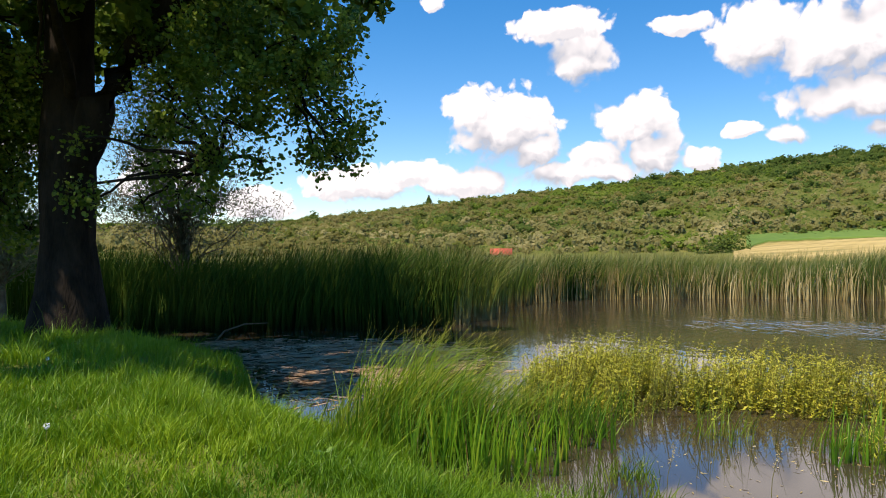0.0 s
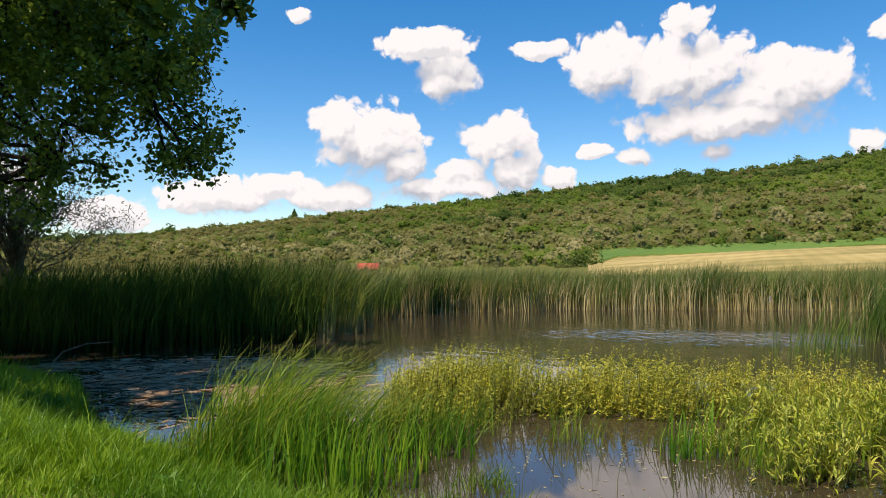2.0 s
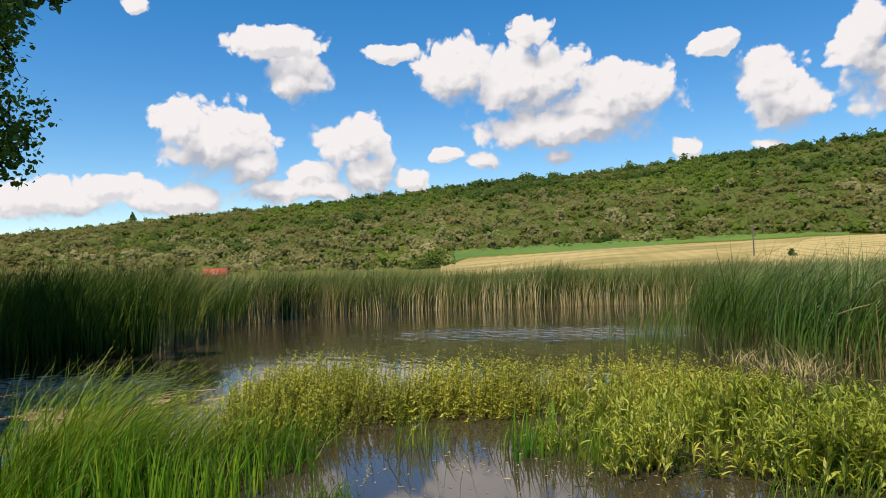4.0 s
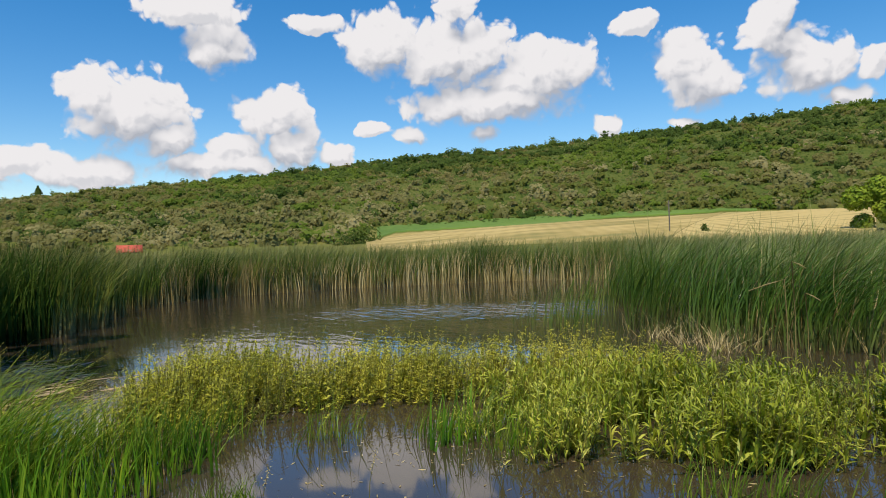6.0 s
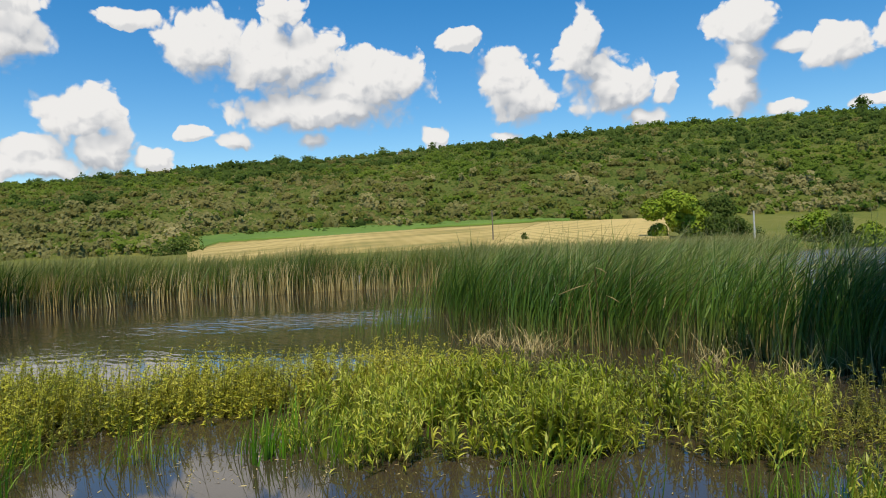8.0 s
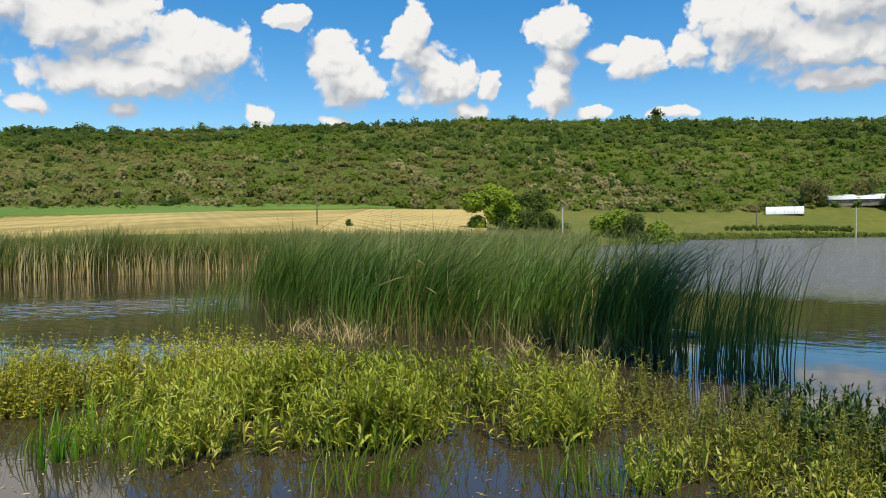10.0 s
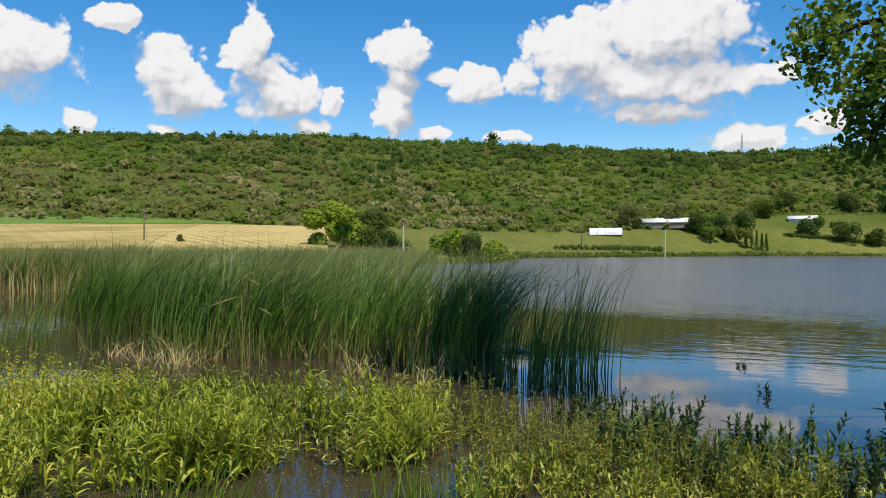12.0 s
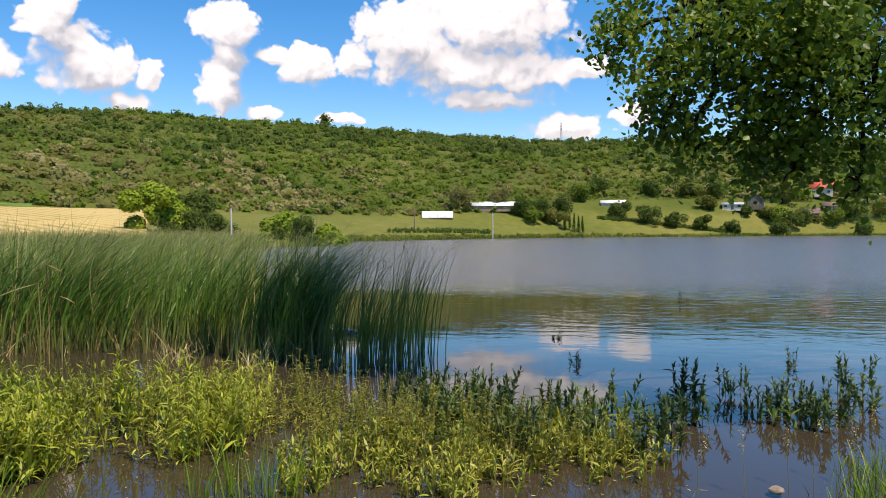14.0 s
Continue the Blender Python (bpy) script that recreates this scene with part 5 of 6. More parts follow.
def build_trees():
    base = (-7.75, 14.45, 0.45)
    limbs = [((-7.75, 14.45, 0.4), (-7.9, 14.7, 8.6), 0.58, 0.44, 0), ((-7.6, 14.4, 4.0), (-5.5, 14.0, 7.4), 0.40, 0.30, 0.0), ((-5.5, 14.0, 7.3), (-4.6, 13.6, 10.5), 0.29, 0.10, 0), ((-7.9, 14.7, 8.4), (-8.2, 14.6, 12.0), 0.42, 0.15, 0),
             ((-5.9, 14.1, 6.8), (-3.0, 13.0, 5.6), 0.13, 0.05, 0.5), ((-7.6, 14.2, 5.4), (-6.6, 11.6, 6.6), 0.12, 0.05, 0.2), ((-7.9, 14.5, 5.6), (-11, 13.8, 7), 0.2, 0.07, 0.3), ((-6.2, 14.2, 6.2), (-4.2, 13.2, 3.9), 0.05, 0.02, 0.2)]
    lobes = [(-5.6, 13.6, 5.3, 0.55), (-5.9, 13.8, 4.5, 0.4), (-5.2, 13.4, 4.7, 0.5), (-5.3, 13.5, 3.9, 0.38), (-4.6, 13.2, 3.7, 0.42), (-4.5, 13.1, 3.1, 0.3), (-5.0, 13.3, 3.3, 0.3), (-4.9, 13.6, 5.4, 0.5), (-5.7, 14.0, 6.2, 0.55), (-6.3, 14.6, 4.0, 0.3), (-6.2, 14.4, 3.2, 0.3), (-1.75, 12.9, 4.5, 0.72), (-2.3, 12.8, 3.95, 0.5), (-2.7, 12.7, 5.3, 1.1), (-2.0, 12.9, 6.0, 0.9), (-3.4, 12.6, 5.7, 1.2), (-3.9, 12.4, 4.5, 0.75), (-4.5, 13.2, 5.9, 0.7), (-5.2, 16.0, 7.0, 0.8), (-6.9, 16.4, 7.8, 1.0), (-9.3, 14.6, 4.5, 0.8), (-9.2, 14.8, 3.5, 0.6), (-9.0, 14.4, 5.5, 0.7), (-8.9, 15.0, 2.7, 0.4), (-9.5, 15.2, 3.9, 0.8), (-9.9, 16.0, 3.0, 0.8), (-6.4, 16.2, 5.3, 0.4), (-5.9, 16.0, 6.3, 0.5),
             (-9.0, 15.6, 5.2, 0.9), (-4.0, 12.4, 3.6, 0.4), (-1.95, 12.9, 3.85, 0.4), (-3.3, 12.6, 3.8, 0.35), (-9.6, 14.2, 5.6, 1.2), (-9.9, 14.0, 4.0, 0.9), (-10.6, 15.2, 3.4, 0.9), (-9.6, 14.6, 2.9, 0.5), (-11.2, 15.0, 5.0, 1.1), (-6.9, 13.2, 4.3, 0.25), (-7.2, 13.3, 3.3, 0.3), (-6.7, 13.4, 3.2, 0.3), (-7.7, 13.2, 5.8, 0.3), (-3.2, 13.5, 7.4, 1.3), (-5.0, 13.5, 8.2, 1.6), (-7.0, 13.0, 8.2, 1.7), (-9.5, 13.5, 7.4, 1.7),
             (-11.0, 13.6, 5.8, 1.4), (-4.6, 14.6, 7.0, 1.4), (-6.5, 15.5, 7.8, 1.6), (-8.5, 16, 7.2, 1.6), (-3.0, 15.0, 6.2, 1.0), (-8.2, 14.0, 10.4, 1.8), (-5.0, 14.5, 10.4, 1.6), (-6.6, 13.6, 12.0, 1.6), (-10.6, 14.5, 8.8, 1.5), (-2.2, 14.2, 8.0, 1.0),
             # mostly unseen lobes from here, added to shade reeds, grass and lower boughs
             (-5.2, 8.4, 7.6, 1.3), (-7.2, 8.6, 7.6, 1.5), (-8.8, 10.0, 7.4, 1.5), (-4.2, 10.4, 8.2, 1.2), (-6.2, 10.8, 8.6, 1.5), (-4.2, 17.0, 9.2, 1.6), (-6.6, 17.6, 9.6, 1.7), (-9.0, 18.0, 9.4, 1.7), (-11.5, 17.0, 9.0, 1.7), (-3.6, 15.4, 11.0, 1.5), (-2.8, 17.4, 8.6, 1.2),
             (-2.6, 10.6, 8.8, 1.3), (-8.0, 9.4, 9.4, 1.6), (-5.4, 12.2, 10.2, 1.6), (-3.0, 12.6, 9.4, 1.3), (-9.6, 11.6, 9.4, 1.7), (-11.4, 11.0, 7.6, 1.6), (-5.4, 18.6, 8.8, 1.5), (-8.0, 19.0, 8.6, 1.5), (-10.6, 18.6, 8.6, 1.6), (-4.4, 16.2, 8.0, 1.2), (-12.6, 15.4, 7.6, 1.7), (-7.4, 16.4, 11.4, 1.7),
             (-8.2, 11.8, 11.2, 1.9), (-10.6, 12.0, 10.8, 1.9), (-5.8, 11.8, 11.8, 1.8), (-3.6, 11.2, 11.0, 1.6), (-9.4, 9.6, 11.2, 1.8), (-6.6, 9.4, 10.8, 1.7), (-13.0, 8.0, 9.2, 2.0), (-13.2, 10.8, 10.2, 2.0), (-12.4, 6.2, 9.2, 1.7), (-13.6, 18.4, 6.4, 2.0), (-15.2, 16.4, 5.0, 2.0), (-15.0, 13.0, 5.2, 2.0), (-14.2, 20.6, 8.6, 2.0), (-10.4, 9.6, 7.8, 1.4), (-12.6, 12.5, 8.5, 1.6), (-9.4, 8.2, 8.6, 1.4), (-6.8, 7.6, 8.4, 1.3), (-8.6, 7.0, 8.4, 1.5), (-10.4, 7.6, 8.6, 1.6), (-7.0, 6.6, 8.2, 1.2), (-4.8, 8.0, 8.2, 1.2), (-6.0, 6.9, 8.6, 1.2), (-11.8, 8.8, 8.2, 1.6), (-9.3, 15.6, 4.9, 0.8), (-9.9, 16.4, 4.2, 0.9), (-9.4, 15.4, 5.8, 0.8), (-10.2, 17.0, 5.4, 1.0), (-7.6, 17.4, 8.6, 1.6), (-10.2, 17.6, 8.2, 1.6), (-5.6, 17.0, 8.6, 1.5), (-12.8, 18.0, 8.6, 1.8), (-9.4, 19.2, 10.4, 1.8), (-6.6, 18.8, 10.2, 1.7)]
    build_tree(base, "large old shade tree with shade-darkened bark and drooping leafy boughs", limbs, lobes, 1800, 0.095, 6)
    base = (11.2, -9.2, 0.5)
    # last limb and most lobes above 8 m are unseen, added to shade cattails
    limbs = [((11.2, -9.2, 0.4), (11.0, -8.8, 4.0), 0.4, 0.32, 0), ((11.0, -8.8, 3.6), (9.4, -5.2, 5.2), 0.2, 0.1, 0.3), ((9.4, -5.2, 5.2), (8.6, -2.0, 4.6), 0.09, 0.03, 0.2), ((11.0, -8.8, 4.0), (11.2, -9.0, 9.0), 0.3, 0.1, 0), ((9.8, -6, 5.2), (8.2, -3.2, 4.0), 0.08, 0.03, 0.2), ((11.2, -9.0, 7.0), (10.6, -1.0, 8.4), 0.14, 0.04, 0.3)]
    lobes = [(8.6, -0.95, 4.3, 0.34), (8.5, -1.4, 4.0, 0.6), (8.35, -2.1, 4.0, 0.7), (8.55, -1.25, 3.2, 0.36), (8.45, -1.6, 3.0, 0.3), (8.1, -2.7, 3.9, 0.75), (8.3, -2.2, 3.2, 0.5), (8.1, -2.8, 3.2, 0.45), (8.0, -3.05, 2.55, 0.28), (7.95, -3.15, 3.5, 0.6), (8.2, -2.5, 2.75, 0.25),
             (9.6, -1.9, 5.2, 0.7), (10.0, -3.2, 5.4, 0.9), (10.4, -5.0, 6.2, 1.3), (11.6, -6.4, 7.4, 1.6), (11.2, -8.6, 9.4, 1.9), (13.0, -8.0, 7.6, 1.7), (13.2, -5.2, 6.6, 1.4), (9.6, 0.6, 8.4, 1.1), (10.4, -0.4, 8.6, 1.3), (11.0, -2.4, 8.6, 1.4), (11.4, -4.4, 9.2, 1.5), (10.2, 1.6, 8.4, 0.9), (11.6, -0.6, 8.8, 1.3), (12.2, 0.4, 9.0, 1.0), (8.8, 0.2, 9.4, 1.2), (9.0, 1.4, 9.0, 1.0), (8.2, -0.8, 9.6, 1.2), (9.6, -1.4, 9.4, 1.3), (10.8, 0.8, 9.4, 1.2)]
    build_tree(base, "leafy shade tree with boughs hanging over the water", limbs, lobes, 5000, 0.074, 6)


build_trees()

# ---- across the water ----
def spot(az, d, lift=0.0):
    x, y = direction(az, d)
    return float(x), float(y), float(height(x, y)) + lift


def gable(w, l, h0, h1, over=0.4, thick=0.18):
    """A saddle roof over a w by l plan, eaves at h0 and ridge at h1, ridge along y."""
    k = (h1 - h0) / (w / 2)
    x, y = w / 2 + over, l / 2 + over
    e = h0 - over * k
    p = [(-x, -y, e), (0, -y, h1), (x, -y, e), (x, y, e), (0, y, h1), (-x, y, e)]
    v = np.array(p + [(a, b, c + thick) for a, b, c in p], float)
    f = np.array([(0, 1, 4, 5), (1, 2, 3, 4), (6, 11, 10, 7), (7, 10, 9, 8), (0, 6, 7, 1), (1, 7, 8, 2), (2, 8, 9, 3), (3, 9, 10, 4), (4, 10, 11, 5), (5, 11, 6, 0)])
    return v, f, np.zeros((12, 2))


def walls(w, l, h0, h1):
    """Four walls with gables, as one shell."""
    x, y = w / 2, l / 2
    v = np.array([(-x, -y, -0.6), (x, -y, -0.6), (x, y, -0.6), (-x, y, -0.6), (-x, -y, h0), (x, -y, h0), (x, y, h0), (-x, y, h0), (0, -y, h1 - 0.02), (0, y, h1 - 0.02)], float)
    f = np.array([(0, 1, 5, 4), (1, 2, 6, 5), (2, 3, 7, 6), (3, 0, 4, 7), (4, 5, 8, 8), (6, 7, 9, 9)])
    me = bpy.data.meshes.new("wall")
    me.from_pydata(v.tolist(), [], [tuple(dict.fromkeys(q)) for q in f.tolist()])
    return me


def house(name, label, az, d, w, l, h0, h1, turn, mwall, mroof, windows=2, door=True, lift=0.0):
    """A small house that turns one long side (its -x side) to the pond when turn is 0."""
    x, y, z = spot(az, d, lift)
    ob = thing(name, label, "house", (x, y, z), -az - 90 + turn)
    me = walls(w, l, h0, h1); me.materials.append(mwall)
    part("wall", me, ob)
    part("roof", mesh("roof", *gable(w, l, h0, h1)[:2], mroof), ob)
    n = windows + (1 if door else 0)
    for i in range(n):
        c = -l / 2 + l * (i + 0.5) / n
        for s in (1,):
            if door and i == n // 2:
                part("door", mesh("door", *box(w / 2, w / 2 + 0.06, c - 0.5, c + 0.5, 0, 2.0)[:2], M_DARKWOOD), ob)
            else:
                win = part("window", mesh("window", *box(w / 2, w / 2 + 0.05, c - 0.55, c + 0.55, 0.9, min(2.1, h0 - 0.2))[:2], M_GLASS), ob)
                top = min(2.1, h0 - 0.2)
                bars = joined([box(w / 2 + 0.002, w / 2 + 0.08, a, b, lo, hi) for a, b, lo, hi in ((c - 0.63, c - 0.53, 0.82, top + 0.08), (c + 0.53, c + 0.63, 0.82, top + 0.08), (c - 0.53, c + 0.53, 0.82, 0.92), (c - 0.53, c + 0.53, top - 0.02, top + 0.08), (c - 0.03, c + 0.03, 0.92, top - 0.02))])
                part("frame", mesh("frame", *bars[:2], M_WHITE), win)
    return ob


def build_houses():
    house("house", "low house with a bright red tiled roof above the reeds", 4.75, 165, 3.6, 4.4, 1.7, 2.9, 0, M_PLASTER, M_ROOFRED, lift=-1.3)
    house("barn", "long low farm barn with a pale sheet-metal roof", 87.6, 254, 7, 17, 1.5, 2.9, 0, M_DARKWOOD, M_WHITE, 4)
    house("shed", "low shed with a white sheet roof on the meadow edge", 97.0, 286, 4, 9, 1.0, 2.0, 0, M_PLASTER, M_WHITE, 1)
    house("cabin", "tall dark timber cabin with a steep brown roof", 107.4, 308, 6, 6.5, 3.0, 5.8, 90, M_WOODPOLE, M_BROWNROOF, 2)
    house("shed", "white-walled lean-to with a grey sheet roof", 105.8, 302, 4, 7.5, 2.0, 2.7, 0, M_PLASTER, M_ROOFGREY, 2)
    house("house", "plastered house with a red tiled roof among trees", 111.7, 332, 7, 8.5, 3.2, 6.6, 0, M_PLASTER, M_ROOFRED, 2, lift=0.8)
    house("shed", "small brown shed with a tiled roof by the shore", 111.0, 312, 4.5, 6.5, 1.8, 3.6, 0, M_BROWNROOF, M_BROWNROOF, 1)
    house("shed", "small pale shed between gardens", 112.3, 322, 4, 5, 1.9, 3.2, 0, M_PLASTER, M_BROWNROOF, 1)
    # polytunnel: a half-round sheet on hoops
    x, y, z = spot(82.9, 236)
    ob = thing("polytunnel", "white plastic polytunnel greenhouse on the meadow", "greenhouse", (x, y, z), -82.9 - 90)
    th = np.linspace(0, np.pi, 13); yy = np.linspace(-5.2, 5.2, 9)
    a, b = np.meshgrid(th, yy, indexing="ij")
    v = np.stack([2.4 * np.cos(a), b, 2.35 * np.sin(a) ** 0.8 + 0.02 * np.cos(b * 6)], -1).reshape(-1, 3)
    i, j = np.meshgrid(np.arange(12), np.arange(8), indexing="ij")
    f = np.stack([i * 9 + j, i * 9 + j + 1, i * 9 + j + 10, i * 9 + j + 9], -1).reshape(-1, 4)
    part("cover", mesh("cover", v, f, M_WHITE, smooth=True), ob)
    for c in yy[::2]:
        part("hoop", mesh("hoop", *tube(np.stack([2.42 * np.cos(th), 0 * th + c, 2.38 * np.sin(th) ** 0.8], 1), 0 * th + 0.04, 6)[:2], M_IRON), ob)
    for c in (-5.2, 5.2):
        e = np.stack([2.4 * np.cos(th), 0 * th + c, 2.35 * np.sin(th) ** 0.8], 1)
        me = bpy.data.meshes.new("end_wall"); me.from_pydata(e.tolist(), [], [tuple(range(13))]); me.materials.append(M_WHITE)
        part("end_wall", me, ob)


build_houses()


def pole(az, d, tall, r, material, label, arm=True):
    x, y, z = spot(az, d)
    ob = thing("utility_pole", label, "pole", (x, y, z - 0.3), -az, "utility poles")
    part("post", mesh("post", *tube([(0, 0, 0), (0.02, 0, tall * 0.5), (0, 0, tall + 0.3)], [r, r * 0.9, r * 0.75], 8)[:2], material, smooth=True), ob)
    if arm:
        part("crossarm", mesh("crossarm", *box(-0.7, 0.7, -0.06, 0.06, tall - 0.3, tall - 0.18)[:2], material), ob)
        for k in (-0.6, 0.6):
            part("insulator", mesh("insulator", *tube([(k, 0, tall - 0.18), (k, 0, tall + 0.02)], [0.06, 0.04], 6)[:2], M_PLASTER), ob)


pole(46.75, 112, 5.0, 0.11, M_WOODPOLE, "grey wooden pole standing in the wheat field", False)
pole(66.55, 106, 4.4, 0.14, M_CONCRETE, "pale concrete pole beside the bushes", False)
pole(81.0, 203, 6.0, 0.16, M_WOODPOLE, "dark wooden pole on the far shore", False)
pole(87.4, 206, 8.4, 0.17, M_CONCRETE, "tall pale concrete power pole on the far shore")


def build_mast():
    x, y, z = spot(92.95, 462)
    ob = thing("radio_mast", "slim lattice radio mast on the ridge", "mast", (x, y, z))
    for i in range(3):
        a = i * 2.094
        part("leg", mesh("leg", *tube([(1.0 * math.cos(a), 1.0 * math.sin(a), -1), (0.25 * math.cos(a), 0.25 * math.sin(a), 14.5)], [0.12, 0.08], 5)[:2], M_IRON), ob)
    for h in range(1, 13, 2):
        r0, r1 = 1.0 - 0.05 * h, 1.0 - 0.05 * (h + 2)
        for i in range(3):
            a, b = i * 2.094, (i + 1) * 2.094
            part("brace", mesh("brace", *tube([(r0 * math.cos(a), r0 * math.sin(a), h), (r1 * math.cos(b), r1 * math.sin(b), h + 2)], [0.06, 0.06], 4)[:2], M_IRON), ob)


build_mast()


def small_tree(name, label, az, d, r, tall, material, leaf=0.55, n=900, group="", cone=False, category="tree", sink=0.0):
    x, y, z = spot(az, d, -sink)
    ob = thing(name, label, category, (x, y, z), group=group)
    part("trunk", mesh("trunk", *limb((0, 0, -0.4), (0.1, 0, tall * 0.6), r * 0.07 + 0.05, r * 0.03 + 0.02)[:2], M_BARK, smooth=True), ob)
    if cone:
        t = RNG.random(n) ** 0.7
        a = RNG.uniform(0, 6.283, n)
        q = r * (1.02 - t) * RNG.uniform(0.7, 1.05, n)
        p = np.stack([q * np.cos(a), q * np.sin(a), tall * (0.05 + 0.95 * t)], 1)
        out = np.stack([np.cos(a), np.sin(a), 0 * a + 0.4], 1)
    else:
        k = 9
        c = np.concatenate([RNG.normal(0, r * 0.42, (k, 2)), np.linspace(0.14 if name == "bush" else 0.3, 0.76, k)[:, None] * tall], 1)
        cr = RNG.uniform(0.4, 0.62, k) * r
        i = RNG.integers(0, k, n)
        d3 = RNG.normal(size=(n, 3)); d3 /= np.linalg.norm(d3, axis=1)[:, None]
        p = c[i] + d3 * (cr[i] * RNG.uniform(0.75, 1.05, n))[:, None] * [1, 1, 0.95]
        p[:, 2] = np.clip(p[:, 2], 0.1, None)
        out = d3 * 0.8
    v, f, uv = leaves(p, leaf * RNG.uniform(0.6, 1.4, n), out, 0.8)
    tagged(part("crown", mesh("crown", v, f, material, uv), ob), kind="stuff")
    return ob


def build_far_trees():
    small_tree("bush", "tall bright yellow-green bush beside the wheat field", 61.6, 112, 3.6, 7.4, M_BUSH, 0.46, 6500, "bushes by the field")
    small_tree("bush", "dense green bush behind the reeds", 64.2, 120, 3.2, 6.8, M_WOOD, 0.46, 4600, "bushes by the field")
    small_tree("bush", "low dark green bush", 62.8, 110, 2.8, 3.2, M_WOOD, 0.34, 2600, "bushes by the field")
    small_tree("bush", "low dark green bush", 65.4, 113, 2.4, 3.0, M_WOOD, 0.34, 2200, "bushes by the field")
    for az, r, h, m in ((70.5, 2.8, 4.2, M_BUSH), (72.2, 3.0, 4.5, M_WOOD), (73.9, 2.8, 4.0, M_BUSH)):
        small_tree("bush", "wide low green bush at the reed edge", az, 116, r, h, m, 0.44, 3600, "bushes at the reed edge")
    small_tree("bush", "low dark rounded bush at the tip of the field", 21.6, 150, 4.4, 2.6, M_WOOD, 0.5, 1200)
    small_tree("bush", "small bush beside the field pole", 49.3, 110, 0.7, 1.5, M_WOOD, 0.3, 200)
    small_tree("conifer", "lone dark conifer on the skyline", -1.15, 452, 3.6, 7.0, M_WOOD, 1.2, 320, cone=True)
    small_tree("tree", "round-topped tree on the skyline", 73.8, 450, 4.6, 8.0, M_WOOD, 1.2, 500)
    for az, d, r, h in ((97.5, 272, 3.8, 7.4), (99.6, 273, 4.2, 7.6), (101.6, 275, 3.4, 5.8), (103.6, 278, 3.2, 5.8), (105.8, 281, 3.0, 5.2), (109.5, 300, 5.0, 6.6)):
        small_tree("tree", "small rounded fruit tree along the far shore", az, d, r, h * 0.9, M_WOOD, 0.62, 1800, "far shore trees")
    for i, az in enumerate((93.2, 93.6, 93.95, 94.3, 94.6)):
        small_tree("cypress", "slim dark conical evergreen", az, 248 + i % 2, 0.8, 5.6 + 0.4 * (i % 3), M_WOOD, 0.5, 260, "row of evergreens", True)
    for az, d, r, h, m in ((91.5, 252, 4, 7.5, M_WOOD), (92.4, 250, 3.6, 6.5, M_HILL), (104.2, 296, 4, 6, M_HILL), (109.2, 318, 5.5, 9, M_HILL), (110.2, 325, 4.5, 7, M_BUSH), (113.6, 318, 5, 8, M_WOOD), (115.5, 326, 6, 9, M_HILL), (84.9, 250, 4.5, 9.5, M_BLOSSOM), (87.9, 256, 4.2, 9.0, M_BLOSSOM), (113.0, 340, 5, 9, M_BUSH), (106.6, 300, 3, 4, M_WOOD), (108.3, 302, 3.4, 4.4, M_HILL), (100.0, 305, 5, 7, M_WOOD), (102.5, 308, 5, 7, M_HILL), (89.9, 250, 4.5, 6.5, M_WOOD), (90.7, 246, 4, 5.5, M_FRESHSCRUB), (92.9, 262, 5, 8, M_WOOD), (94.4, 285, 5, 7, M_FRESHSCRUB), (96.0, 300, 5.5, 8, M_WOOD), (104.6, 312, 5, 6.5, M_WOOD), (109.0, 300, 4.5, 7.5, M_BUSH), (110.6, 306, 4.5, 6, M_WOOD), (108.9, 288, 3.6, 5, M_WOOD), (112.6, 312, 4, 6, M_FRESHSCRUB), (114.2, 305, 4.5, 6, M_WOOD)):
        small_tree("tree", "leafy tree among the far meadows and gardens", az, d, r, h, m, 0.65, 1700, "village trees")
    # fringe, hedges and vines
    line = [tuple(float(q) for q in direction(a, np.interp(a, SHORE_AZ, SHORE_D) + 1.5)) for a in np.linspace(70, 121, 40)]
    reed_belt("shore_fringe", line, 9000, -2.5, 4.5, 1.35, 0.26, M_FRESHSCRUB, "fringe of low reeds along the far shore", 3, 0.45, 1.2, (0.2, -0.1), 1.0, 0.2, 2.0, 0.5, 0.3)
    a = RNG.uniform(72, 121, 330)
    x, y = direction(a, np.interp(a, SHORE_AZ, SHORE_D) + RNG.uniform(0.5, 6, 330))
    scrub("shore_scrub", np.stack([x, y, height(x, y)], 1), RNG.uniform(0.7, 2.0, 330), RNG.uniform(0.5, 1.5, 330), 20, 0.6, M_HILL, "low hummocks of rough green growth along the far shore", "scrub")
    a = RNG.uniform(95.8, 109.4, 420)
    x, y = direction(a, 268 + 1.3 * (a - 96) + RNG.normal(0, 0.5, 420))
    scrub("hedge", np.stack([x, y, height(x, y)], 1), np.full(420, 0.8), np.full(420, 1.3), 36, 0.5, M_WOOD, "clipped dark hedge along the far shore", "hedge")
    a = np.concatenate([RNG.uniform(78.9, 87.2, 160), RNG.uniform(79.5, 86, 60)])
    x, y = direction(a, np.interp(a, [79, 87], [190, 218]) + RNG.choice([0, 3], 220))
    scrub("vine_rows", np.stack([x, y, height(x, y)], 1), np.full(220, 0.5), np.full(220, 1.2), 60, 0.4, M_WOOD, "rows of dark vines above the far shore", "vines")


build_far_trees()


